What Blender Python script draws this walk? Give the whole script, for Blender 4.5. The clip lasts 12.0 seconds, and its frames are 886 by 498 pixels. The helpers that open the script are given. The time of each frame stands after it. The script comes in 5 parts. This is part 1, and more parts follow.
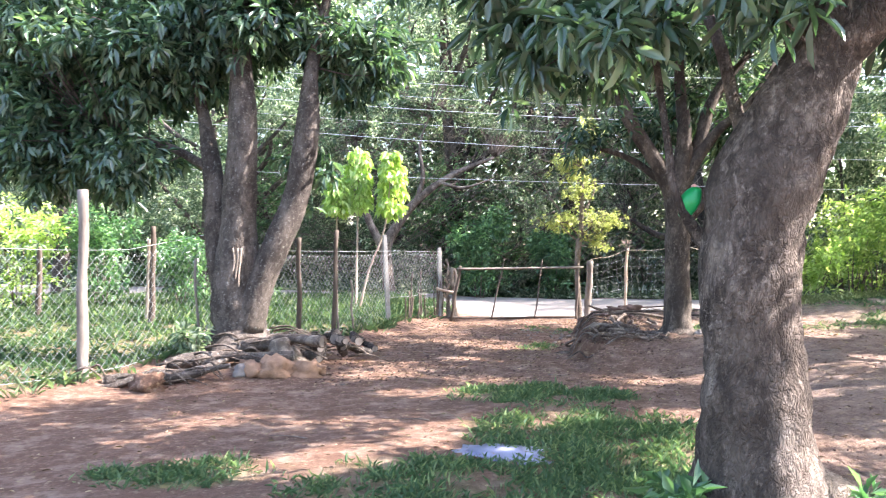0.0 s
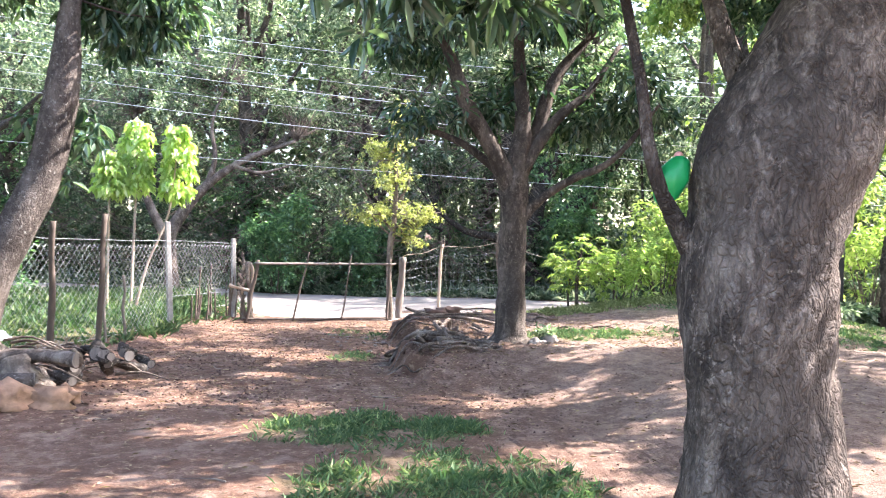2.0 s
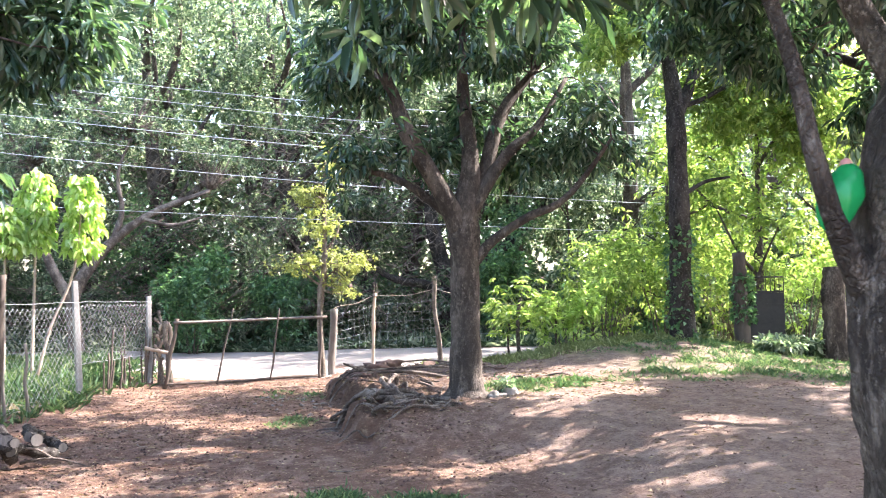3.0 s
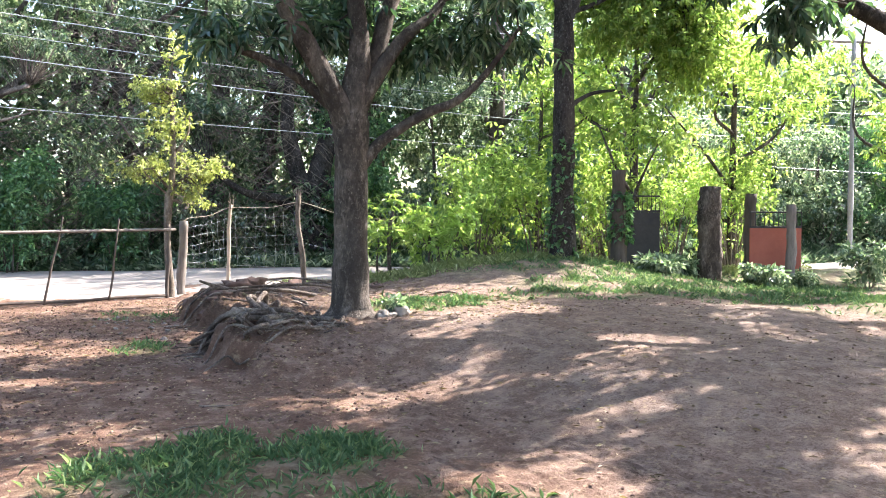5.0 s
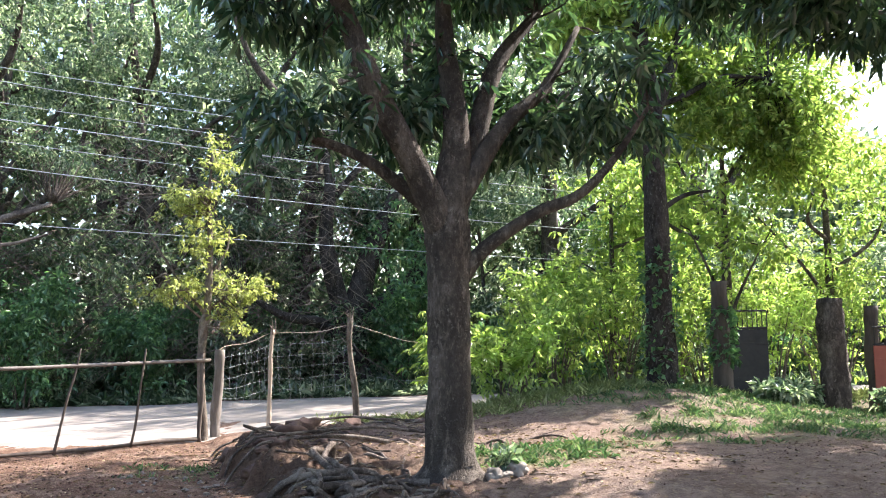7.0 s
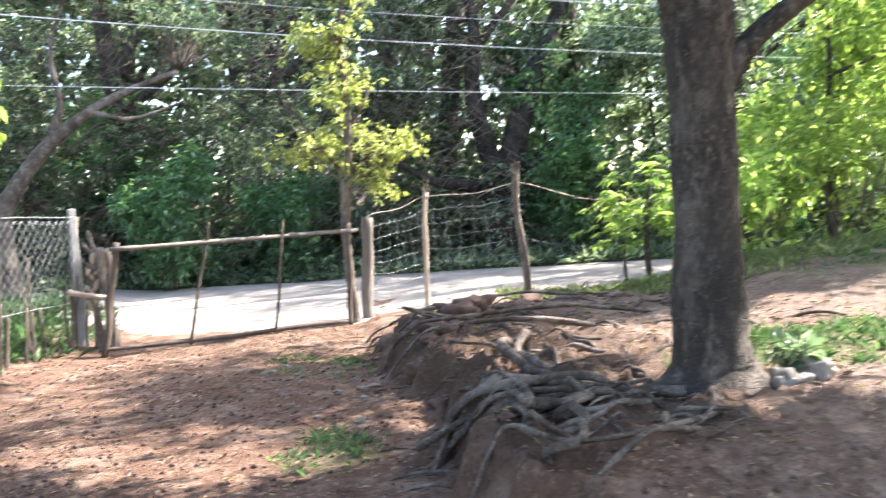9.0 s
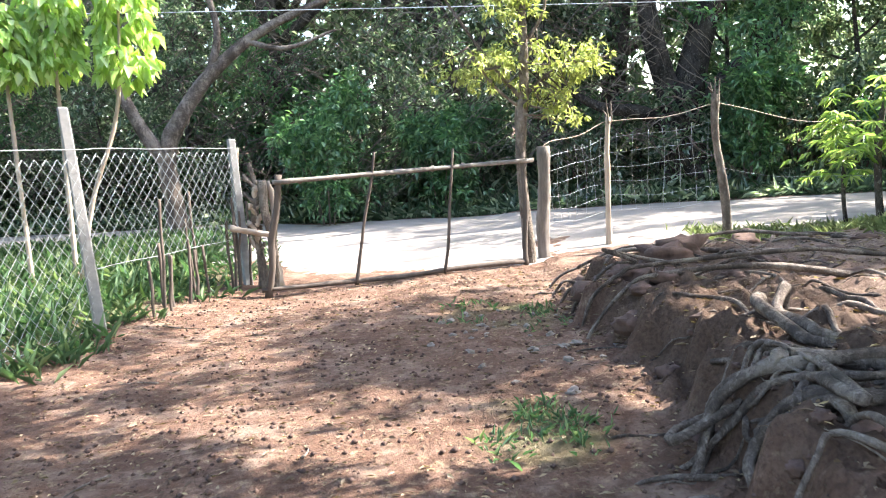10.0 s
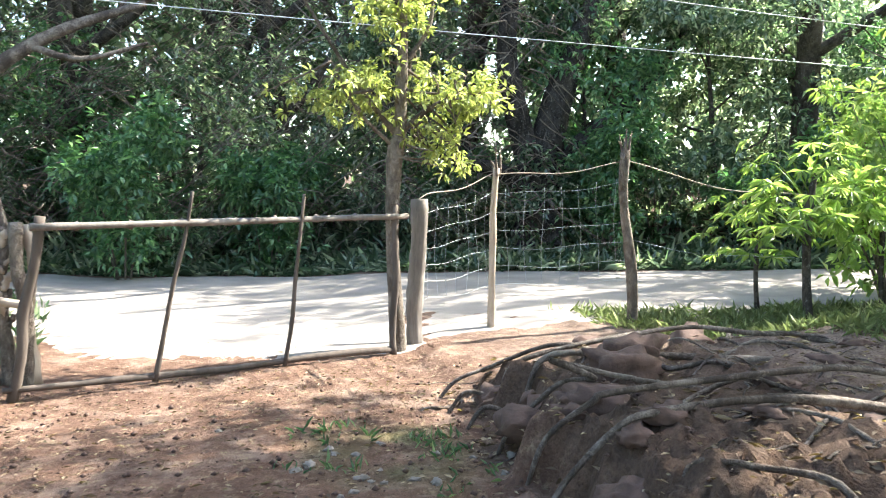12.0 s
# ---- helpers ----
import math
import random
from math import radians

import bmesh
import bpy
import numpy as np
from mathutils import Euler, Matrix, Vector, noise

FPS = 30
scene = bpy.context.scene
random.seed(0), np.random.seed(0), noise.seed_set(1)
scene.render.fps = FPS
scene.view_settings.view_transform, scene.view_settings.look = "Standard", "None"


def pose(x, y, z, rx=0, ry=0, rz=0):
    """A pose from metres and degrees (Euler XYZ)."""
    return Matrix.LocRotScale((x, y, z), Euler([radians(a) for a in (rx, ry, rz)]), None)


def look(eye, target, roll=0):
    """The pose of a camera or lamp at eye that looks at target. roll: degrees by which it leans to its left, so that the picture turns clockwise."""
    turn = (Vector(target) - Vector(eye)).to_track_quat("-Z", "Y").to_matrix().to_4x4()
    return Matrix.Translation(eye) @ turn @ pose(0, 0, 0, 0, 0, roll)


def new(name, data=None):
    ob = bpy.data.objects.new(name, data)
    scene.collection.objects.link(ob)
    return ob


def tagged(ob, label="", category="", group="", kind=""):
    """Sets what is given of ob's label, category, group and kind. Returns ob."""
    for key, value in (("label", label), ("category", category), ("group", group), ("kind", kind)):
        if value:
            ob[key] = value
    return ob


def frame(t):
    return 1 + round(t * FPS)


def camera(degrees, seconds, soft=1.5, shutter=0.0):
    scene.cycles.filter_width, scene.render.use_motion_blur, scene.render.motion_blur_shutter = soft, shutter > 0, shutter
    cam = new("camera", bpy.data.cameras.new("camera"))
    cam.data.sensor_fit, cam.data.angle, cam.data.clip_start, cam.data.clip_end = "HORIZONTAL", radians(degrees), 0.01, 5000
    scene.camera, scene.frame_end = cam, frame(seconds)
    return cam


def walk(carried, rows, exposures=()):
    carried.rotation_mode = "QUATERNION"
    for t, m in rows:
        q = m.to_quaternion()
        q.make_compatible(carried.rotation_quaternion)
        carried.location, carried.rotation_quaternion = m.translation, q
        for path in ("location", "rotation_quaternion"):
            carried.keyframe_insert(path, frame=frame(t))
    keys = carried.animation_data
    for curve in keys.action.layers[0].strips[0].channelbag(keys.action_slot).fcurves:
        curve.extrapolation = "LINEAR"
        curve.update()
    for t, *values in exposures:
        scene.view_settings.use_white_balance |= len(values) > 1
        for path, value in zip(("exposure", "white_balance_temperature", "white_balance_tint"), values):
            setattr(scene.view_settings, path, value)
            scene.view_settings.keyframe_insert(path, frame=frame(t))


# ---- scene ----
cam = camera(56.2, 12.0, 1.0, 0.25)
METRES, EYE, TILT, LEAN, TURN = 12.5, 1.5, 0.0, 0.0, 0.0
ROWS = [
    (0.0, 0.0, 0.0, 0.0, -0.0, 0.0, 0.0),
    (0.5, 0.0039, 0.0384, 0.0, -3.62, 1.1, -1.73),
    (1.0, 0.004, 0.0785, 0.0022, -6.6, 0.97, -2.11),
    (1.5, 0.001, 0.1246, 0.0, -10.07, 0.33, -1.95),
    (2.0, -0.0095, 0.155, 0.001, -14.28, -0.3, -1.46),
    (2.5, -0.0212, 0.1852, 0.002, -17.73, -0.5, -0.92),
    (3.0, -0.0262, 0.2325, 0.0025, -20.38, 2.95, 0.9),
    (3.5, -0.0315, 0.2506, -0.0023, -24.74, -0.04, -0.75),
    (5.5, -0.0152, 0.3901, -0.0142, -31.65, -2.4, 0.1),
    (6.0, -0.0073, 0.4373, -0.0119, -30.87, 0.51, 0.76),
    (6.5, -0.0062, 0.4777, -0.0066, -30.37, 6.11, 0.83),
    (8.5, 0.0369, 0.6519, -0.0162, -26.22, 0.63, 2.82),
    (9.0, 0.0462, 0.6991, -0.0179, -20.41, -2.73, 3.39),
    (9.5, 0.0373, 0.7455, -0.0188, -9.36, -5.63, 4.3),
    (10.0, 0.039, 0.7898, -0.0206, -10.54, -6.68, 3.98),
    (10.5, 0.0415, 0.8388, -0.0202, -12.67, -5.91, 3.12),
    (11.0, 0.0438, 0.8851, -0.022, -15.1, -5.04, 1.92),
    (11.5, 0.0505, 0.9342, -0.0214, -18.95, -4.18, 0.48),
    (12.0, 0.0529, 0.9803, -0.0216, -23.22, -3.47, 0.29),
]
EXPOSURES = [(0.0, 2.95, 6350, 19), (2.5, 3.0, 6350, 20), (3.5, 2.98, 6350, 18), (5.3, 2.62, 6350, 15), (6.6, 2.26, 6350, 15), (8.5, 2.68, 6350, 14), (9.5, 2.9, 6350, 13), (12.0, 2.74, 6350, 6)]
walk(cam, [(t, pose(0, 0, EYE, TILT, LEAN, TURN) @ pose(METRES * x, METRES * y, METRES * z, 90 + pitch, roll, yaw)) for t, x, y, z, yaw, pitch, roll in ROWS], EXPOSURES)

# ---- world, sun, exposure ----
SUN_EL, SUN_AZ = radians(44), radians(86)      # azimuth from +y towards +x
world = bpy.data.worlds.new("sky")
scene.world = world
world.use_nodes = True
wn = world.node_tree
sky = wn.nodes.new("ShaderNodeTexSky")
sky.sky_type, sky.sun_disc = "NISHITA", False
sky.sun_elevation, sky.sun_rotation = SUN_EL, SUN_AZ
sky.air_density, sky.dust_density = 1.2, 2.0
wn.links.new(sky.outputs[0], wn.nodes["Background"].inputs[0])
wn.nodes["Background"].inputs[1].default_value = 0.13
sun = new("sun", bpy.data.lights.new("sun", "SUN"))
sun.data.energy, sun.data.angle, sun.data.color = 4.2, radians(0.53), (1.0, 0.95, 0.87)
sun_way = Vector((math.sin(SUN_AZ) * math.cos(SUN_EL), math.cos(SUN_AZ) * math.cos(SUN_EL), math.sin(SUN_EL)))
sun.matrix_basis = look(sun_way * 60, (0, 0, 0))


# ---- materials ----
def material(name):
    m = bpy.data.materials.new(name)
    m.use_nodes = True
    m.node_tree.nodes.clear()
    return m, m.node_tree


def node(tree, kind, **inputs):
    n = tree.nodes.new(kind)
    for key, value in inputs.items():
        socket = n.inputs[key.replace("_", " ")]
        if hasattr(value, "is_linked"):
            tree.links.new(value, socket)
        else:
            socket.default_value = value
    return n


def ramp(tree, fac, stops):
    n = tree.nodes.new("ShaderNodeValToRGB")
    while len(n.color_ramp.elements) < len(stops):
        n.color_ramp.elements.new(0.5)
    for e, (at, colour) in zip(n.color_ramp.elements, stops):
        e.position, e.color = at, (*colour, 1)
    tree.links.new(fac, n.inputs[0])
    return n.outputs[0]


def blend(tree, fac, a, b, how="MIX"):
    n = tree.nodes.new("ShaderNodeMix")
    n.data_type, n.blend_type = "RGBA", how
    for value, socket in ((fac, n.inputs[0]), (a, n.inputs[6]), (b, n.inputs[7])):
        if hasattr(value, "is_linked"):
            tree.links.new(value, socket)
        else:
            socket.default_value = value if isinstance(value, (int, float)) else (*value, 1)
    return n.outputs[2]


def coords(tree, scale=(1, 1, 1)):
    c = tree.nodes.new("ShaderNodeTexCoord")
    m = node(tree, "ShaderNodeMapping", Scale=scale)
    tree.links.new(c.outputs["Object"], m.inputs[0])
    return m.outputs[0]


def noise_tex(tree, vector, scale, detail=4, rough=0.6):
    return node(tree, "ShaderNodeTexNoise", Vector=vector, Scale=scale, Detail=detail, Roughness=rough).outputs[0]


def finish(tree, colour, rough=0.8, bump=None, strength=0.4, distance=0.02, metal=0.0, spec=0.4):
    b = node(tree, "ShaderNodeBsdfPrincipled", Roughness=rough, Metallic=metal)
    b.inputs["Specular IOR Level"].default_value = spec
    if hasattr(colour, "is_linked"):
        tree.links.new(colour, b.inputs["Base Color"])
    else:
        b.inputs["Base Color"].default_value = (*colour, 1)
    if bump is not None:
        n = node(tree, "ShaderNodeBump", Strength=strength, Distance=distance, Height=bump)
        tree.links.new(n.outputs[0], b.inputs["Normal"])
    o = tree.nodes.new("ShaderNodeOutputMaterial")
    tree.links.new(b.outputs[0], o.inputs[0])
    return b


def leaf_material(name, dark, mid, light, translucent=0.4, gloss=0.45, through_colour=None, spec=0.5):
    m, t = material(name)
    g = t.nodes.new("ShaderNodeNewGeometry")
    # the palest leaves carry sky glints painted into their colour
    colour = ramp(t, g.outputs["Random Per Island"], [(0.0, dark), (0.6, mid), (0.85, light), (1.0, tuple(min(0.8, c * 1.5) for c in light))])
    patch = noise_tex(t, coords(t), 0.9, 2)
    colour = blend(t, ramp(t, patch, [(0.35, (0.45,) * 3), (0.65, (0, 0, 0))]), colour, dark)
    b = node(t, "ShaderNodeBsdfPrincipled", Base_Color=colour, Roughness=gloss)
    b.inputs["Specular IOR Level"].default_value = spec
    back = blend(t, 1.0, colour, through_colour or (1.6, 1.7, 0.5), "MULTIPLY")
    tr = node(t, "ShaderNodeBsdfTranslucent", Color=back)
    mix = node(t, "ShaderNodeMixShader", Fac=translucent)
    t.links.new(b.outputs[0], mix.inputs[1])
    t.links.new(tr.outputs[0], mix.inputs[2])
    o = t.nodes.new("ShaderNodeOutputMaterial")
    t.links.new(mix.outputs[0], o.inputs[0])
    return m


def bark_material(name, dark, mid, light, lichen=None, stretch=0.55, scale=9, depth=0.03, stain=0.0):
    m, t = material(name)
    v = coords(t, (1, 1, stretch))
    warp = node(t, "ShaderNodeTexNoise", Vector=v, Scale=scale, Detail=4.0)
    wv = node(t, "ShaderNodeVectorMath")
    wv.operation = "MULTIPLY_ADD"
    t.links.new(warp.outputs["Color"], wv.inputs[0])
    wv.inputs[1].default_value = (0.16, 0.16, 0.16)
    t.links.new(v, wv.inputs[2])
    v = wv.outputs[0]
    fine = noise_tex(t, v, scale * 2.2, 6, 0.7)
    crack = node(t, "ShaderNodeTexVoronoi", Vector=v, Scale=scale * 4.5)
    crack.feature = "DISTANCE_TO_EDGE"
    big = noise_tex(t, coords(t, (1, 1, 0.5)), 4.0, 8, 0.72)
    colour = ramp(t, fine, [(0.3, dark), (0.5, mid), (0.72, light)])
    colour = blend(t, ramp(t, big, [(0.5, (0, 0, 0)), (0.66, (0.75,) * 3)]), colour, light)
    colour = blend(t, ramp(t, big, [(0.4, (0.85,) * 3), (0.52, (0, 0, 0))]), colour, dark)
    edge = ramp(t, crack.outputs[0], [(0.0, (0.25,) * 3), (0.16, (0, 0, 0))])
    colour = blend(t, edge, colour, dark)
    if lichen:
        spots = noise_tex(t, coords(t, (1, 1, 0.7)), 34, 6, 0.75)
        colour = blend(t, ramp(t, spots, [(0.56, (0, 0, 0)), (0.68, (0.8,) * 3)]), colour, lichen)
    if stain:                            # broad dark weather stains with ragged edges
        wet = noise_tex(t, coords(t, (1, 1, 0.6)), 2.6, 9, 0.74)
        colour = blend(t, ramp(t, wet, [(0.47, (stain,) * 3), (0.55, (0, 0, 0))]), colour, tuple(1.5 * c for c in dark))
        pale = noise_tex(t, coords(t, (1, 1, 0.3)), 11, 8, 0.75)
        colour = blend(t, ramp(t, pale, [(0.56, (0, 0, 0)), (0.66, (0.6,) * 3)]), colour, tuple(1.15 * c for c in light))
    height = blend(t, 0.2, fine, ramp(t, crack.outputs[0], [(0.0, (0, 0, 0)), (0.2, (1, 1, 1))]))
    finish(t, colour, 0.92, height, 0.9, depth, spec=0.2)
    return m


def plain_material(name, a, b, scale=20, rough=0.8, strength=0.3, metal=0.0, stretch=(1, 1, 1)):
    m, t = material(name)
    v = coords(t, stretch)
    n1 = noise_tex(t, v, scale, 5, 0.65)
    n2 = noise_tex(t, v, scale / 6, 3)
    colour = blend(t, 0.5, ramp(t, n1, [(0.3, a), (0.7, b)]), ramp(t, n2, [(0.35, a), (0.65, b)]))
    finish(t, colour, rough, n1, strength, 0.01, metal)
    return m


def ground_material():
    m, t = material("soil")
    v = coords(t)
    cover = node(t, "ShaderNodeAttribute")
    cover.attribute_name = "cover"
    split = t.nodes.new("ShaderNodeSeparateColor")
    t.links.new(cover.outputs["Color"], split.inputs[0])
    grit, lumps, broad = noise_tex(t, v, 45, 6, 0.7), noise_tex(t, v, 7, 5, 0.65), noise_tex(t, v, 0.9, 4)
    red = ramp(t, lumps, [(0.3, (0.074, 0.038, 0.026)), (0.5, (0.128, 0.073, 0.051)), (0.7, (0.20, 0.125, 0.091))])
    dust = ramp(t, lumps, [(0.3, (0.115, 0.081, 0.066)), (0.5, (0.175, 0.13, 0.107)), (0.7, (0.255, 0.198, 0.168))])
    soil = blend(t, split.outputs[0], red, dust)
    soil = blend(t, ramp(t, broad, [(0.4, (0.35,) * 3), (0.6, (0, 0, 0))]), soil, (0.15, 0.085, 0.055))
    soil = blend(t, ramp(t, grit, [(0.38, (0.85,) * 3), (0.52, (0, 0, 0))]), soil, (0.085, 0.05, 0.034))
    soil = blend(t, ramp(t, noise_tex(t, v, 3.2, 6, 0.7), [(0.5, (0, 0, 0)), (0.66, (0.55,) * 3)]), soil, (0.30, 0.215, 0.165))
    litter = ramp(t, noise_tex(t, v, 16, 4, 0.7), [(0.55, (0, 0, 0)), (0.68, (0.5,) * 3)])
    soil = blend(t, litter, soil, (0.36, 0.27, 0.17))
    green = ramp(t, lumps, [(0.3, (0.05, 0.08, 0.025)), (0.7, (0.14, 0.16, 0.06))])
    soil = blend(t, split.outputs[1], soil, green)
    soil = blend(t, split.outputs[2], soil, ramp(t, grit, [(0.3, (0.05, 0.033, 0.023)), (0.7, (0.125, 0.08, 0.057))]))
    finish(t, soil, 0.95, blend(t, 0.5, grit, lumps), 0.9, 0.05, spec=0.15)
    return m


def road_material():
    m, t = material("road_dust")
    v = coords(t)
    grit, lumps = noise_tex(t, v, 60, 6, 0.7), noise_tex(t, v, 1.4, 5)
    c = ramp(t, lumps, [(0.3, (0.20, 0.175, 0.155)), (0.7, (0.30, 0.265, 0.235))])
    c = blend(t, ramp(t, grit, [(0.35, (0.5,) * 3), (0.55, (0, 0, 0))]), c, (0.28, 0.24, 0.2))
    finish(t, c, 0.95, grit, 0.4, 0.015, spec=0.15)
    return m


SOIL, ROAD = ground_material(), road_material()
BARK_MANGO = bark_material("bark_mango", (0.034, 0.026, 0.021), (0.145, 0.112, 0.09), (0.30, 0.245, 0.20), (0.42, 0.35, 0.29), depth=0.07, stain=0.6)
BARK_BLACK = bark_material("bark_black", (0.015, 0.012, 0.01), (0.04, 0.033, 0.028), (0.09, 0.075, 0.065), (0.26, 0.25, 0.22))
BARK_BROWN = bark_material("bark_brown", (0.03, 0.024, 0.02), (0.095, 0.076, 0.062), (0.20, 0.165, 0.135), (0.32, 0.28, 0.235), stain=0.6)
BARK_DARK = bark_material("bark_dark", (0.035, 0.028, 0.024), (0.08, 0.065, 0.055), (0.16, 0.135, 0.115), (0.30, 0.29, 0.26))
BARK_PALE = bark_material("bark_pale", (0.09, 0.07, 0.055), (0.19, 0.155, 0.125), (0.32, 0.27, 0.22))
BARK_ROOT = bark_material("bark_root", (0.05, 0.038, 0.031), (0.14, 0.108, 0.088), (0.31, 0.26, 0.215), stretch=1, scale=14, depth=0.015)
LEAF_MANGO = leaf_material("leaf_mango", (0.035, 0.072, 0.05), (0.078, 0.135, 0.092), (0.17, 0.24, 0.165), 0.36, 0.24, (1.4, 1.6, 0.7), 0.9)
LEAF_FOREST = leaf_material("leaf_forest", (0.06, 0.10, 0.065), (0.16, 0.215, 0.15), (0.43, 0.47, 0.38), 0.56, 0.2, (1.45, 1.55, 1.0), 1.0)
LEAF_BRIGHT = leaf_material("leaf_bright", (0.12, 0.20, 0.06), (0.27, 0.35, 0.10), (0.45, 0.50, 0.22), 0.64, 0.36, (1.38, 1.48, 0.85))
LEAF_YELLOW = leaf_material("leaf_yellow", (0.20, 0.23, 0.075), (0.34, 0.37, 0.14), (0.5, 0.51, 0.24), 0.5, 0.5, (1.25, 1.35, 0.75))
LEAF_LIME = leaf_material("leaf_lime", (0.24, 0.36, 0.10), (0.40, 0.53, 0.19), (0.62, 0.72, 0.38), 0.5, 0.4, (1.4, 1.5, 0.7))
LEAF_GREEN = leaf_material("leaf_green", (0.05, 0.12, 0.055), (0.105, 0.205, 0.095), (0.22, 0.33, 0.16), 0.45, 0.35, (1.2, 1.5, 0.8), 0.8)
GRASS = leaf_material("grass_blade", (0.06, 0.12, 0.06), (0.12, 0.2, 0.10), (0.24, 0.29, 0.15), 0.4, 0.6, (1.2, 1.4, 0.8))
GRASS_VERGE = leaf_material("grass_verge", (0.17, 0.21, 0.10), (0.27, 0.31, 0.155), (0.42, 0.44, 0.27), 0.4, 0.6, (1.2, 1.3, 0.8))
GRASS_DRY = leaf_material("grass_dry", (0.20, 0.20, 0.10), (0.31, 0.30, 0.17), (0.45, 0.42, 0.28), 0.4, 0.7)
WOOD_GREY = plain_material("weathered_wood", (0.09, 0.072, 0.06), (0.26, 0.225, 0.195), 25, 0.9, 0.6, stretch=(1, 1, 0.2))
WOOD_DARK = plain_material("dark_wood", (0.05, 0.038, 0.03), (0.13, 0.1, 0.08), 25, 0.9, 0.6, stretch=(1, 1, 0.2))
WOOD_PALE = plain_material("split_wood", (0.3, 0.22, 0.16), (0.52, 0.43, 0.34), 25, 0.9, 0.5, stretch=(1, 1, 0.2))
WIRE = plain_material("galvanised_wire", (0.30, 0.31, 0.31), (0.48, 0.49, 0.49), 30, 0.5, 0.2, 0.6)
CABLE = plain_material("power_cable", (0.42, 0.43, 0.45), (0.6, 0.6, 0.62), 10, 0.4, 0.1, 0.5)
CONCRETE = plain_material("concrete", (0.16, 0.155, 0.15), (0.32, 0.305, 0.29), 18, 0.9, 0.4)
RED_PAINT = plain_material("red_paint", (0.26, 0.065, 0.04), (0.36, 0.10, 0.06), 8, 0.6, 0.1)
BLACK_IRON = plain_material("black_iron", (0.012, 0.012, 0.012), (0.035, 0.03, 0.028), 20, 0.6, 0.2)
GREEN_PLASTIC = plain_material("green_plastic", (0.0, 0.19, 0.045), (0.005, 0.28, 0.075), 12, 0.35, 0.15)
PINK_PLASTIC = plain_material("pink_plastic", (0.5, 0.2, 0.17), (0.62, 0.3, 0.25), 12, 0.45, 0.15)
BANK_EARTH = plain_material("bank_earth", (0.05, 0.03, 0.023), (0.135, 0.08, 0.06), 22, 0.95, 1.0)
BLUE_GREY = plain_material("blue_grey", (0.11, 0.11, 0.17), (0.26, 0.27, 0.38), 9, 0.45, 0.5)
ORANGE_EARTH = plain_material("orange_earth", (0.15, 0.085, 0.052), (0.36, 0.22, 0.14), 16, 0.95, 0.8)
BAG_PLASTIC = plain_material("pale_bag", (0.42, 0.47, 0.5), (0.6, 0.64, 0.66), 14, 0.5, 0.3)
STONE = plain_material("stone", (0.12, 0.10, 0.085), (0.3, 0.26, 0.225), 15, 0.9, 0.5)


# ---- builders ----
def mesh_object(name, verts, faces, mat, parent=None, label="", smooth=False):
    """One mesh object from numpy vertices and an (n, k) array of faces, or a list of such arrays."""
    me = bpy.data.meshes.new(name)
    arrays = [np.asarray(f) for f in (faces if isinstance(faces, list) else [faces]) if len(f)]
    verts = np.asarray(verts, dtype=np.float32)
    me.vertices.add(len(verts))
    me.vertices.foreach_set("co", verts.ravel())
    loops = np.concatenate([a.ravel() for a in arrays])
    sizes = np.concatenate([np.full(len(a), a.shape[1]) for a in arrays])
    me.loops.add(len(loops))
    me.loops.foreach_set("vertex_index", loops.astype(np.int32))
    me.polygons.add(len(sizes))
    me.polygons.foreach_set("loop_start", np.concatenate([[0], np.cumsum(sizes)[:-1]]).astype(np.int32))
    if smooth:
        me.polygons.foreach_set("use_smooth", np.ones(len(sizes), dtype=bool))
    me.update(calc_edges=True)
    me.materials.append(mat)
    ob = new(name, me)
    if parent is not None:
        ob.parent = parent
    if label:
        tagged(ob, label)
    return ob


def part(name, bm, mat, parent, label=""):
    me = bpy.data.meshes.new(name)
    bm.to_mesh(me)
    bm.free()
    me.materials.append(mat)
    ob = new(name, me)
    ob.parent = parent
    if label:
        tagged(ob, label)
    return ob


def thing(name, place, label, category, group="", turn=0.0, kind=""):
    ob = new(name)
    ob.matrix_basis = pose(*place, 0, 0, turn)
    return tagged(ob, label, category, group, kind)


def smooth_path(points, steps):
    """Catmull-Rom through rows of (x, y, z, radius)."""
    p = np.asarray(points, dtype=float)
    p = np.vstack([2 * p[0] - p[1], p, 2 * p[-1] - p[-2]])
    out = []
    for i in range(1, len(p) - 2):
        for s in np.linspace(0, 1, steps, endpoint=False):
            a, b, c, d = p[i - 1], p[i], p[i + 1], p[i + 2]
            out.append(0.5 * (2 * b + (c - a) * s + (2 * a - 5 * b + 4 * c - d) * s * s + (3 * b - a - 3 * c + d) * s ** 3))
    out.append(p[-2])
    return np.array(out)


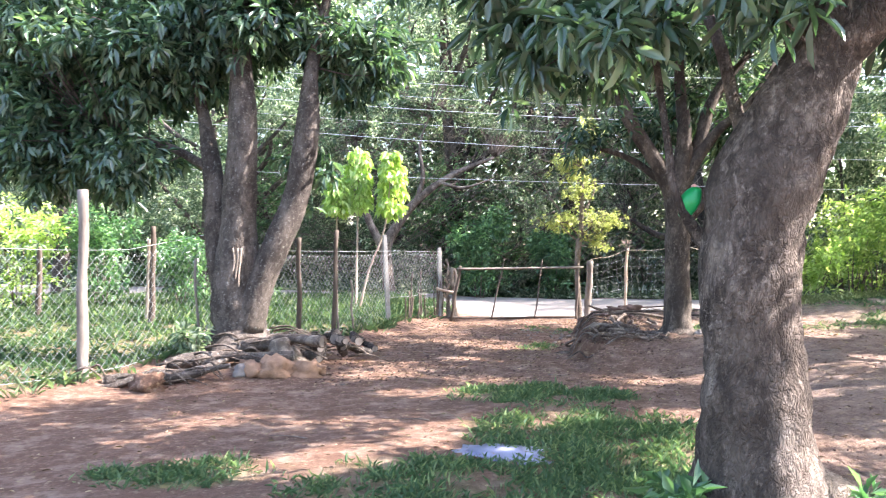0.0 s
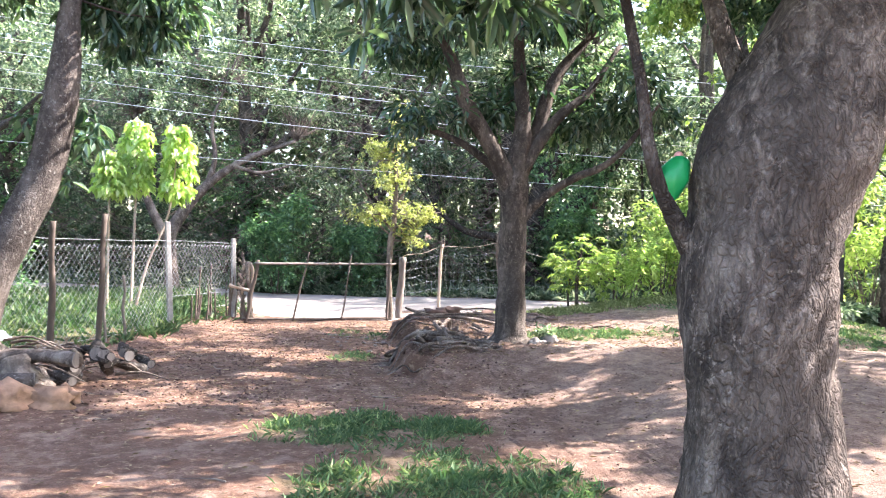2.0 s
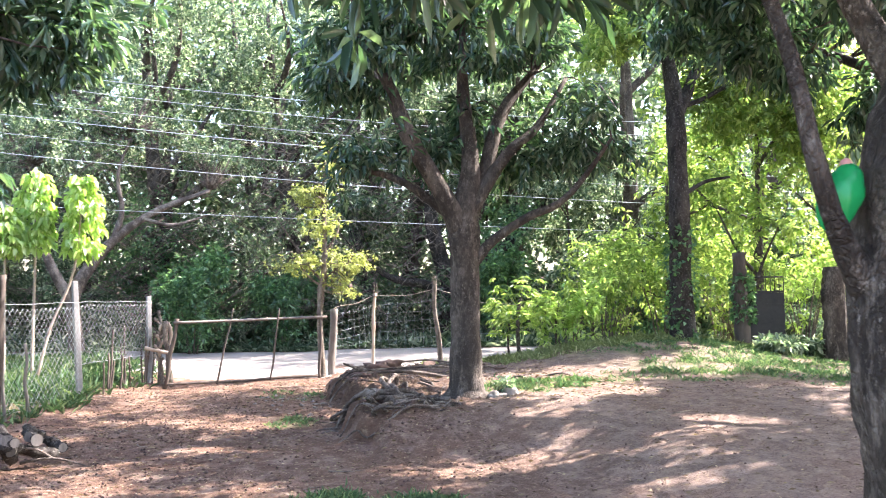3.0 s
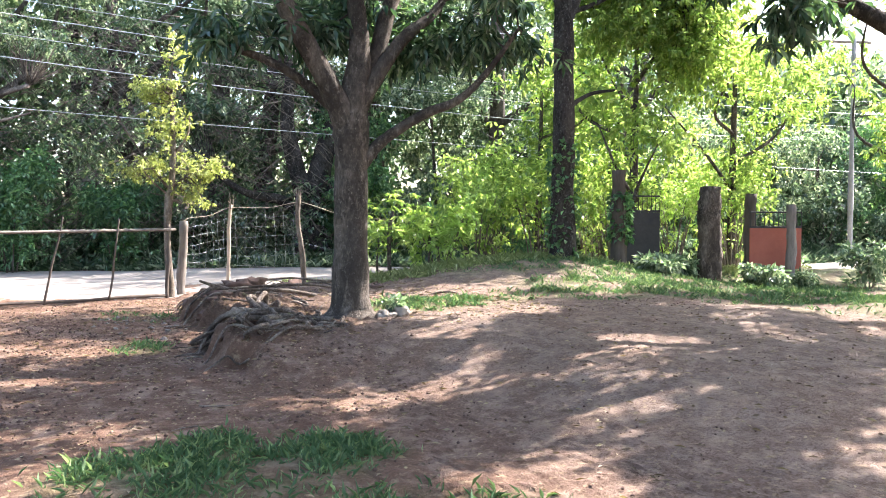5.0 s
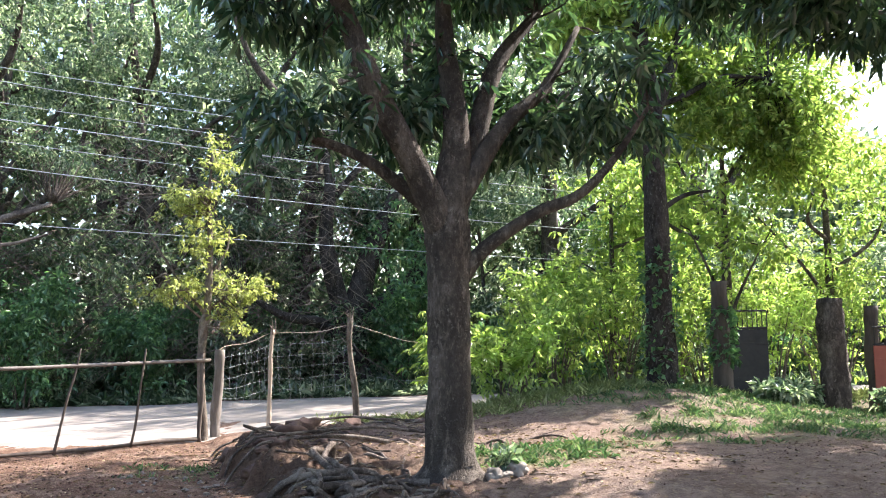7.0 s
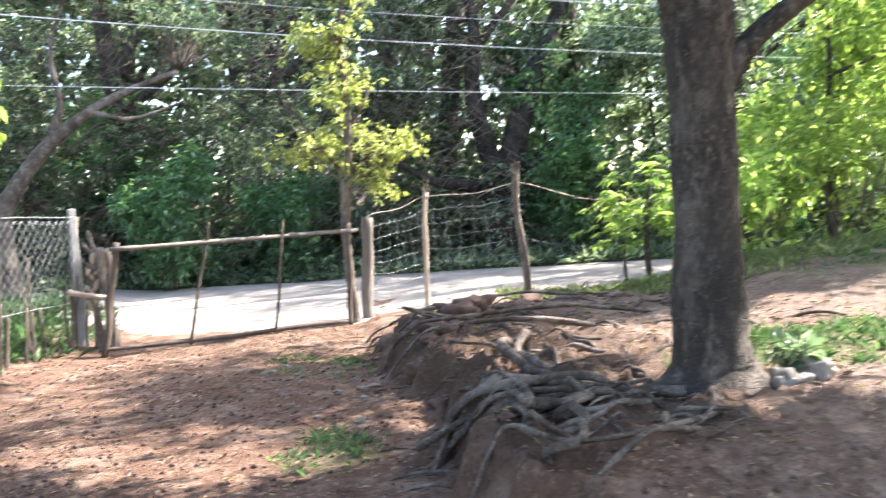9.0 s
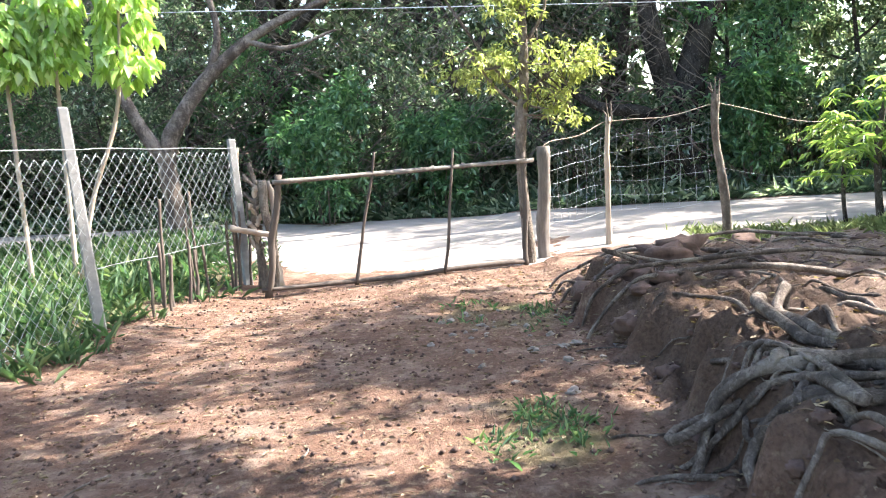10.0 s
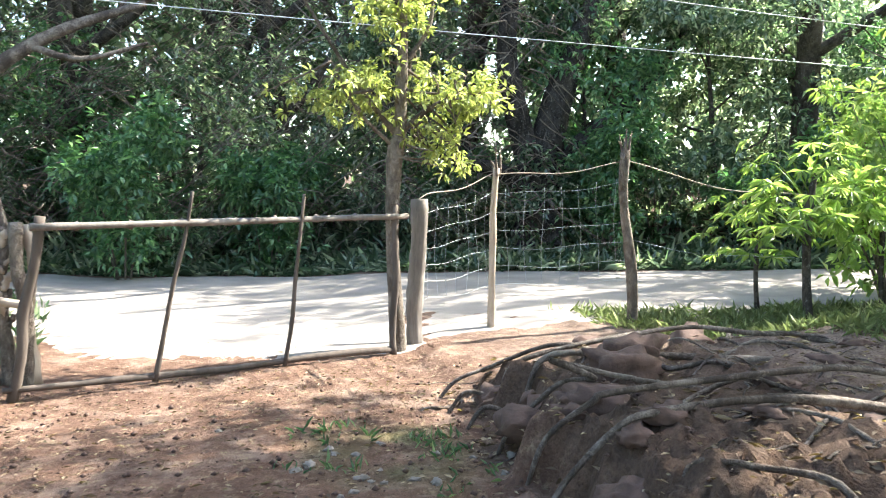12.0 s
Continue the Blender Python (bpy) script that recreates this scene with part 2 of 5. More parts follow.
def tube(points, sides=8, steps=4, rough=0.0, seed=0, flare=None, ridges=0.0):
    """Vertices and quads of a tapering tube; rough: unevenness as a share of the radius."""
    path = smooth_path(points, steps) if steps > 1 else np.asarray(points, dtype=float)
    c, r = path[:, :3], np.maximum(path[:, 3], 0.0008)
    tangent = np.gradient(c, axis=0)
    tangent /= np.linalg.norm(tangent, axis=1)[:, None] + 1e-9
    ref = np.array([1.0, 0.13, 0.0]) if abs(tangent[:, 0]).mean() < 0.8 else np.array([0.0, 1.0, 0.1])
    u = np.cross(tangent, ref)
    u /= np.linalg.norm(u, axis=1)[:, None]
    w = np.cross(tangent, u)
    a = np.linspace(0, 2 * np.pi, sides, endpoint=False)
    rng = np.random.RandomState(seed)
    ring = r[:, None] * np.ones((1, sides))
    if rough:
        n, ph = len(c), rng.rand(6) * 6.28
        along = np.arange(n)[:, None] * 0.55
        wave = np.sin(2 * a + ph[0] + along * 0.3) + np.sin(3 * a + ph[1] - along * 0.5) + 0.6 * np.sin(5 * a + ph[2] + along)
        wave = wave + 0.8 * np.sin(along * 1.3 + ph[3]) + 0.8 * rng.randn(n, sides)
        ring = ring * (1 + rough * 0.4 * wave)
    if flare is not None:            # buttressed foot: (height share, strength, lobes)
        share, strength, lobes = flare
        k = np.clip(1 - np.linspace(0, 1, len(c)) / share, 0, 1)[:, None] ** 2
        ring = ring * (1 + strength * k * (0.55 + 0.45 * np.sin(lobes * a + seed)))
    v = c[:, None, :] + ring[:, :, None] * (np.cos(a)[None, :, None] * u[:, None, :] + np.sin(a)[None, :, None] * w[:, None, :])
    n, s = len(c), sides
    i = np.arange(n - 1)[:, None] * s
    j = np.arange(s)[None, :]
    k = (j + 1) % s
    quads = np.stack([i + j, i + k, i + s + k, i + s + j], -1).reshape(-1, 4)
    v = np.vstack([v.reshape(-1, 3), c[:1], c[-1:]])
    base, top = n * s, n * s + 1
    caps = np.vstack([np.stack([np.full(s, base), (np.arange(s) + 1) % s, np.arange(s)], -1),
                      np.stack([np.full(s, top), (n - 1) * s + np.arange(s), (n - 1) * s + (np.arange(s) + 1) % s], -1)])
    return v, quads, caps


def joined(tubes):
    vs, qs, ts, at = [], [], [], 0
    for v, q, t in tubes:
        vs.append(v), qs.append(q + at), ts.append(t + at)
        at += len(v)
    return np.vstack(vs), [np.vstack(qs), np.vstack(ts)]


def tubes_object(name, tubes, mat, parent=None, label="", smooth=True):
    v, f = joined(tubes)
    return mesh_object(name, v, f, mat, parent, label, smooth)


def leaves(base, way, length, width, fold=0.25, curl=0.2, rng=None, broad=False):
    """Folded, pointed leaves as arrays: base points, unit directions, lengths and widths."""
    rng = rng or np.random.RandomState(0)
    n = len(base)
    way = way / (np.linalg.norm(way, axis=1)[:, None] + 1e-9)
    side = np.cross(way, np.array([0, 0, 1.0]) + 0.5 * rng.randn(n, 3))
    side /= np.linalg.norm(side, axis=1)[:, None] + 1e-9
    up = np.cross(side, way)
    L, W = np.asarray(length).reshape(-1, 1) * np.ones((n, 1)), np.asarray(width).reshape(-1, 1) * np.ones((n, 1))
    if broad:                            # blunt blade with two pairs of edge points
        near, far = base + way * L * 0.3, base + way * L * 0.72 - up * L * curl * 0.45
        lift = up * W * fold
        v = np.stack([base, near + side * W * 0.46 + lift, far + side * W * 0.42 + lift, base + way * L * 0.97 - up * L * curl, far - side * W * 0.42 + lift, near - side * W * 0.46 + lift], 1).reshape(-1, 3)
        k = np.arange(n)[:, None] * 6
        return v, np.vstack([k + np.array([t]) for t in ([0, 1, 2], [0, 2, 3], [0, 3, 4], [0, 4, 5])])
    mid = base + way * L * 0.5
    tip = base + way * L - up * L * curl
    a = mid + side * W * 0.5 + up * W * fold
    b = mid - side * W * 0.5 + up * W * fold
    v = np.stack([base, a, tip, b], 1).reshape(-1, 3)
    k = np.arange(n)[:, None] * 4
    return v, np.vstack([k + np.array([[0, 1, 2]]), k + np.array([[0, 2, 3]])])


def scatter(centres, radii, count, rng, shell=0.55):
    """Points in ellipsoid lobes, denser towards their skins."""
    centres, radii = np.asarray(centres, float), np.asarray(radii, float)
    size = np.prod(radii, axis=1) ** (2 / 3)
    pick = rng.choice(len(centres), count, p=size / size.sum())
    d = rng.randn(count, 3)
    d /= np.linalg.norm(d, axis=1)[:, None]
    r = shell + (1 - shell) * rng.rand(count) ** 0.7
    r *= 0.8 + 0.25 * np.sin(d[:, 0] * 5 + pick) * np.sin(d[:, 1] * 6 + 2 * pick) + 0.12 * rng.randn(count)
    return centres[pick] + d * r[:, None] * radii[pick], d


def bunched(lobes, tufts, rng, shell, each, size):
    """Tufts gathered in bunches at branch ends, with open gaps between the bunches."""
    c, d = scatter(lobes[:, :3], lobes[:, 3:], max(1, tufts // each), rng, shell)
    pick = rng.randint(0, len(c), tufts)
    return c[pick] + size * rng.randn(tufts, 3) * (1, 1, 0.7), d[pick]


def whorls(centres, out, per, length, width, rng, droop=0.5, spread=0.9, curl=0.2, broad=False):
    """Tufts of leaves at branch ends."""
    n = len(centres)
    d = rng.randn(n, per, 3)
    d /= np.linalg.norm(d, axis=2)[:, :, None]
    way = spread * d + 0.35 * out[:, None, :] + np.array([0, 0, -droop])
    base = (centres[:, None, :] + 0.25 * length * d).reshape(-1, 3)
    k = n * per
    return leaves(base, way.reshape(-1, 3), length * (0.7 + 0.6 * rng.rand(k)), width * (0.7 + 0.6 * rng.rand(k)), curl=curl, rng=rng, broad=broad)


def twig_mass(centres, start, rng, every=14, radius=0.008):
    """Thin branchlets that lead from limbs to some of the tufts."""
    out = []
    for k in range(0, len(centres), every):
        p = centres[k]
        q = start[np.argmin(np.linalg.norm(start[:, :3] - p, axis=1))]
        mid = (p + q[:3]) / 2 + 0.08 * rng.randn(3)
        out.append(tube([(*q[:3], radius * 1.6), (*mid, radius * 1.2), (*p, radius * 0.5)], 4, 2))
    return out


def tree(name, foot, limbs, lobes, label, bark, leaf, tufts, per, length, width, seed, droop=0.5, trunk_sides=16,
         flare=None, shell=0.4, group="", every=10, curl=0.2, crown_label="", category="tree", each=16, size=0.2, broad=False):
    """A tree: limbs[0] is the trunk, all rows of (x, y, z, radius) from the foot; lobes: (x, y, z, rx, ry, rz)."""
    rng = np.random.RandomState(seed)
    top = thing(name, foot, label, category, group)
    t0 = tube(limbs[0], trunk_sides, 7, 0.09, seed, flare)
    tubes_object("trunk", [t0], bark, top)
    for i, l in enumerate(limbs[1:]):
        tubes_object("limb", [tube(l, 10, 5, 0.07, seed + i)], bark, top)
    lobes = np.asarray(lobes, float)
    c, d = bunched(lobes, tufts, rng, shell, each, size)
    start = np.vstack([smooth_path(l, 5)[2:] for l in limbs])
    if every:
        tagged(tubes_object("branchwork", twig_mass(c, start, rng, every), bark, top), kind="stuff")
    v, f = whorls(c, d, per, length, width, rng, droop, curl=curl, broad=broad)
    mesh_object("crown", v, f, leaf, top, crown_label)
    return top


# ---- the lie of the land ----
def ease(a, b, x):
    s = np.clip((x - a) / (b - a), 0, 1)
    return s * s * (3 - 2 * s)


ROAD_FAR, ROAD_NEAR = np.array([6.2, 25.3]), np.array([4.7, 21.3])
ROAD_WAY = np.array([0.92, -0.39]) / np.hypot(0.92, 0.39)
ROAD_OUT = np.array([-ROAD_WAY[1], ROAD_WAY[0]])


def road_distance(x, y):
    return (x - ROAD_FAR[0]) * ROAD_OUT[0] + (y - ROAD_FAR[1]) * ROAD_OUT[1]


def fence_x(y):
    return np.interp(y, [0, 9.5, 16.8, 19.4], [-8.0, -4.1, -1.1, -0.1])


def bank_edge(y):
    return 2.1 + 0.18 * (y - 12.35)


def land(x, y):
    x, y = np.asarray(x, float), np.asarray(y, float)
    z = -0.09 * ease(5, 12, y)
    wob = 0.12 * np.sin(2.1 * y + 0.6) + 0.07 * np.sin(5.3 * y)
    wob = wob + 0.05 * np.sin(11.7 * y + 1.1) + 0.03 * np.sin(23 * y)
    rise = ease(-0.03, 0.16, x - bank_edge(y) + wob) * ease(10.3, 12.4, y + 0.25 * (x - 2)) * (1 - 0.8 * ease(16.5, 17.7, y))
    z = z + 0.31 * rise
    rough = ease(-0.35, 0.1, x - bank_edge(y)) * (1 - ease(1.2, 2.8, x - bank_edge(y))) * ease(11.3, 12.2, y) * (1 - ease(17, 17.8, y))
    z = z + rough * (0.04 * np.sin(7.3 * x + 3 * y) * np.sin(6.1 * y - 2 * x) + 0.035 * np.sin(15 * x - 4 * y) * np.sin(13 * y + 5 * x) + 0.025 * np.sin(31 * x + 9 * y) * np.sin(27 * y - 8 * x))
    z = z + 0.24 * ease(2.8, 4.8, x) * ease(5.5, 9.5, y) * (1 - ease(12.5, 15, y)) * (1 - 0.8 * rise) * (1 - 0.9 * ease(5.5, 10, x))
    z = z + 0.40 * np.exp(-((x - 8.6) / 2.4) ** 2 - ((y - 15.9) / 1.9) ** 2) - 0.22 * ease(10, 12.5, x) * ease(9, 13, y) * (1 - ease(-7.5, -5.5, road_distance(x, y)))
    z = z + 0.08 * (1 - ease(-0.2, 1.0, x - fence_x(y))) * ease(6.5, 9, y) + 0.34 * np.exp(-((x + 2.7) / 0.95) ** 2 - ((y - 11.3) / 1.2) ** 2)
    z = z + 0.35 * np.exp(-((x - 1.64) ** 2 + (y - 4.4) ** 2) / 0.5) * 0.4
    r = road_distance(x, y)
    z = z + 1.1 * ease(0.2, 4, r) + 0.05 * np.clip(r - 4, 0, 40)
    near = np.exp(-((x - 2) ** 2 + (y - 10) ** 2) / 500)
    z = z + near * (0.018 * np.sin(1.7 * x + 0.4 * y) * np.sin(1.3 * y - 0.5 * x) + 0.012 * np.sin(4.1 * x + 1.0) * np.sin(3.7 * y + 0.8 * x))
    return z


def ground_z(x, y):
    return float(land(x, y))


# ---- ground and road ----
def spaced(lo, hi, near_lo, near_hi, step, grow=1.18):
    mid = list(np.arange(near_lo, near_hi + step / 2, step))
    s, v, left = step, near_lo, []
    while v > lo:
        s *= grow
        v -= s
        left.append(v)
    s, v, right = step, near_hi, []
    while v < hi:
        s *= grow
        v += s
        right.append(v)
    return np.array(left[::-1] + mid + right)


def grass_cover(x, y):
    """How grassy the ground is, 0 to 1."""
    n = 0.5 + 0.25 * np.sin(1.9 * x + 0.7 * y + 0.5) * np.sin(1.6 * y - 0.8 * x) + 0.25 * np.sin(4.3 * x - 1.1 * y) * np.sin(3.9 * y + 2)

    def patch(cx, cy, rx, ry):
        return np.clip(1.25 - ((x - cx) / rx) ** 2 - ((y - cy) / ry) ** 2, 0, 1)

    g = patch(0.6, 5.2, 1.5, 0.9) + patch(1.2, 6.9, 1.0, 1.1) + patch(-0.2, 3.6, 2.4, 0.8) + patch(-1.7, 5.6, 0.7, 0.35)
    g = g + 0.9 * patch(1.1, 8.8, 1.0, 0.7) + patch(4.9, 13.0, 1.3, 0.7) + 0.75 * patch(8.6, 13.2, 2.4, 1.3) + 0.8 * patch(10.5, 11.2, 2.4, 1.6)
    g = g + 0.5 * patch(1.55, 13.6, 0.35, 0.5) + 0.4 * patch(2.1, 16.3, 0.5, 0.7) + 0.7 * patch(2.6, 4.3, 0.8, 0.8)
    g = g + 0.3 * patch(8.8, 15.2, 2.4, 1.4)
    g = g + (1 - ease(-0.7, 0.15, x - fence_x(y))) * 0.9
    r = road_distance(x, y)
    g = g + ease(5.5, 7.5, x) * ease(-9.5, -7.5, r) * (1 - ease(-5.4, -4.6, r))
    fine = np.sin(5.1 * x + 2.3 * y + 1) * np.sin(4.7 * y - 2.9 * x) + 0.7 * np.sin(9.7 * x - 3.1 * y) * np.sin(8.9 * y + 4.1 * x + 2) + 0.5 * np.sin(17 * x + 5 * y) * np.sin(15 * y - 6 * x)
    g = np.clip(g, 0, 1.2) * (0.35 + 0.9 * n) + 0.38 * fine * np.clip(g * 2, 0, 1)
    return np.clip(g, 0, 1)


gx, gy = spaced(-900, 900, -6, 14, 0.09, 1.16), spaced(-900, 900, 2.5, 22, 0.09, 1.16)
gx, gy = (np.unique(np.round(np.concatenate([a, np.arange(lo, hi, 0.042)]), 3)) for a, lo, hi in ((gx, 1.6, 3.4), (gy, 11.2, 17.6)))
GX, GY = np.meshgrid(gx, gy)
GZ = land(GX, GY)
rng = np.random.RandomState(3)
close = (GX > -6) & (GX < 14) & (GY > 2.5) & (GY < 22)
bank_mask = ease(-0.25, 0.1, GX - bank_edge(GY)) * (1 - ease(0.8, 2.2, GX - bank_edge(GY))) * ease(11.6, 12.4, GY) * (1 - ease(17.0, 17.8, GY))
GZ = GZ + close * (0.005 + 0.009 * bank_mask) * rng.randn(*GX.shape)
rd = road_distance(GX, GY)
GZ = GZ - 0.09 * ease(-5.0, -4.4, rd) * (1 - ease(-0.7, -0.2, rd))      # bed under the road
nx = len(gx)
q = (np.arange(len(gy) - 1)[:, None] * nx + np.arange(nx - 1)[None, :])
quads = np.stack([q, q + 1, q + nx + 1, q + nx], -1).reshape(-1, 4)
ground = mesh_object("ground", np.stack([GX, GY, GZ], -1).reshape(-1, 3), quads, SOIL, smooth=True)
tagged(ground, "red-brown earth yard with dusty bare patches and thin grass", "ground", kind="structure")
cover = ground.data.color_attributes.new("cover", "FLOAT_COLOR", "POINT")
dusty = ease(1.5, 4.0, GX - 0.12 * (GY - 8)) * 0.9
woods = np.maximum(ease(0.6, 2.0, road_distance(GX, GY)), 0.9 * bank_mask)
cover.data.foreach_set("color", np.stack([dusty, 0.75 * grass_cover(GX, GY), woods, np.ones_like(GX)], -1).astype(np.float32).ravel())


def road():
    s = np.linspace(-60, 60, 241)
    w = np.linspace(-5.3, 0.1, 24)
    S, W = np.meshgrid(s, w)
    edge = 0.18 * np.sin(S * 1.3) + 0.12 * np.sin(S * 3.1 + 1)
    W2 = W + edge * np.where(W < -2.5, 1, 0.6)
    apron = np.exp(-((S + 2.2) / 3.6) ** 2) * 2.3     # dusty mouth of the gateway
    W2 = W2 - apron * np.clip((-2.6 - W) / 2.7, 0, 1)
    X = ROAD_FAR[0] + S * ROAD_WAY[0] + W2 * ROAD_OUT[0]
    Y = ROAD_FAR[1] + S * ROAD_WAY[1] + W2 * ROAD_OUT[1]
    Z = land(X, Y) + 0.012
    Z[0, :] -= 0.03
    Z[-1, :] -= 0.03
    n = len(s)
    q = (np.arange(len(w) - 1)[:, None] * n + np.arange(n - 1)[None, :])
    quads = np.stack([q, q + 1, q + n + 1, q + n], -1).reshape(-1, 4)
    ob = mesh_object("road", np.stack([X, Y, Z], -1).reshape(-1, 3), quads, ROAD, smooth=True)
    tagged(ob, "pale dusty unpaved road bleached by the sun", "road", kind="structure")


road()


# ---- mango trees in the yard ----
def mango_leaning():
    """The big trunk beside the path, with a forked stub that holds the green bundle."""
    foot = (1.66, 4.42, ground_z(1.66, 4.42) - 0.06)
    trunk = [(0.06, 0, 0, 0.40), (0.02, 0, 0.25, 0.325), (0, 0, 0.7, 0.27), (-0.03, 0, 1.15, 0.247), (0.01, 0, 1.6, 0.262),
             (0.14, 0, 1.95, 0.26), (0.33, 0.02, 2.35, 0.21), (0.6, 0.05, 2.9, 0.18), (0.8, 0.1, 3.7, 0.13), (0.9, 0.2, 4.6, 0.07)]
    limbs = [trunk,
             [(-0.12, 0.1, 1.3, 0.07), (-0.30, 0.09, 1.53, 0.034), (-0.41, 0.07, 1.74, 0.025), (-0.44, 0.14, 2.1, 0.02), (-0.5, 0.4, 2.8, 0.02), (-0.8, 0.6, 3.4, 0.014)],
             [(0.1, 0.12, 1.8, 0.07), (0.0, 0.25, 2.15, 0.042), (-0.05, 0.5, 2.7, 0.038), (-0.3, 0.9, 3.5, 0.03), (-0.8, 1.6, 4.2, 0.03)],
             [(0.33, 0.02, 2.35, 0.13), (0.75, -0.3, 2.8, 0.11), (1.5, -0.9, 3.3, 0.08), (2.4, -1.4, 3.8, 0.04)]]
    lobes = [(-0.5, 0.25, 2.72, 0.62, 0.5, 0.3), (0.15, -0.1, 2.75, 0.4, 0.35, 0.25), (-0.9, 1.0, 2.85, 0.6, 0.7, 0.35), (0.75, -0.1, 2.35, 0.3, 0.3, 0.25), (-1.0, 1.2, 3.3, 1.0, 1.0, 0.6), (0.5, 0.6, 3.4, 1.2, 1.1, 0.7), (1.8, -0.8, 3.9, 1.4, 1.3, 0.8),
             (0.3, 0.2, 4.6, 1.7, 1.6, 0.9), (-0.8, 1.8, 4.3, 1.2, 1.2, 0.7), (1.6, 1.2, 3.2, 0.8, 0.8, 0.5),
             # high lobes added above the view to dapple the yard
             (1.4, 3.2, 4.9, 1.7, 1.5, 0.7), (3.2, 1.4, 4.6, 1.5, 1.4, 0.8), (0.4, 2.4, 5.4, 1.5, 1.5, 0.7), (2.6, 4.4, 5.4, 1.5, 1.3, 0.7), (3.4, -1.6, 4.4, 1.5, 1.3, 0.8), (0.9, 4.5, 5.3, 1.3, 1.1, 0.5), (2.7, 6.0, 6.0, 1.4, 1.2, 0.5)]
    tree("mango_tree", foot, limbs, lobes, "large mango tree with a thick leaning grey-brown trunk", BARK_MANGO, LEAF_MANGO, 3300, 9, 0.18, 0.046, 11,
         0.3, 28, (0.22, 0.42, 5), 0.3, "mango trees", 16, each=24, size=0.2, broad=True)


def mango_middle():
    """The forked tree on the root bank."""
    foot = (3.55, 12.55, ground_z(3.55, 12.55) - 0.08)
    trunk = [(0, 0, 0, 0.27), (0.0, 0, 0.25, 0.215), (0.0, 0, 0.9, 0.19), (0.0, 0, 1.6, 0.18), (0.0, 0, 2.1, 0.19), (0.05, 0, 2.5, 0.15),
             (0.1, 0.0, 3.1, 0.11), (0.05, 0.1, 4.0, 0.08), (0.1, 0.1, 5.0, 0.04)]
    limbs = [trunk,
             [(-0.03, 0, 2.1, 0.15), (-0.3, -0.05, 2.6, 0.12), (-0.75, -0.1, 3.3, 0.11), (-0.95, 0, 3.9, 0.08), (-1.3, 0.1, 4.6, 0.03)],
             [(0.06, 0, 1.65, 0.08), (0.3, -0.1, 1.98, 0.066), (0.75, -0.25, 2.3, 0.056), (1.1, -0.4, 2.46, 0.048), (1.4, -0.5, 2.75, 0.036), (1.8, -0.6, 3.3, 0.02)],
             [(0.06, 0, 2.3, 0.12), (0.32, 0.05, 2.9, 0.1), (0.6, 0.1, 3.7, 0.08), (1.2, 0.2, 4.4, 0.04)],
             [(0.02, -0.05, 2.3, 0.09), (0.55, -0.1, 3.1, 0.075), (1.0, -0.1, 3.5, 0.05), (1.5, 0, 4.2, 0.03)],
             [(-0.1, 0.05, 2.3, 0.07), (-0.7, 0.2, 2.75, 0.05), (-1.3, 0.5, 3.0, 0.03)]]
    # the last two high lobes are added for shade on the ground
    lobes = [(-1.25, 0.1, 3.1, 0.7, 0.7, 0.4), (-0.5, 0.3, 3.2, 0.6, 0.5, 0.35), (1.3, -0.4, 2.6, 0.45, 0.5, 0.4), (1.6, -0.4, 3.5, 0.8, 0.8, 0.6), (1.0, 0.2, 3.1, 0.5, 0.5, 0.35),
             (-1.2, 0.2, 4.4, 1.1, 1.1, 0.7), (0.3, 0.2, 4.8, 1.3, 1.3, 0.8), (0.5, 0.5, 3.8, 1.0, 0.9, 0.6), (-0.4, 0.3, 5.5, 1.5, 1.5, 0.8), (0.3, 2.3, 5.4, 1.2, 1.2, 0.6), (1.6, 1.8, 5.6, 1.2, 1.2, 0.6)]
    tree("mango_tree", foot, limbs, lobes, "forked mango tree standing on a bank of bare roots", BARK_BROWN, LEAF_MANGO, 1750, 9, 0.18, 0.05, 21,
         0.6, 20, (0.16, 0.95, 5), 0.25, "mango trees", 16, each=20, size=0.18)


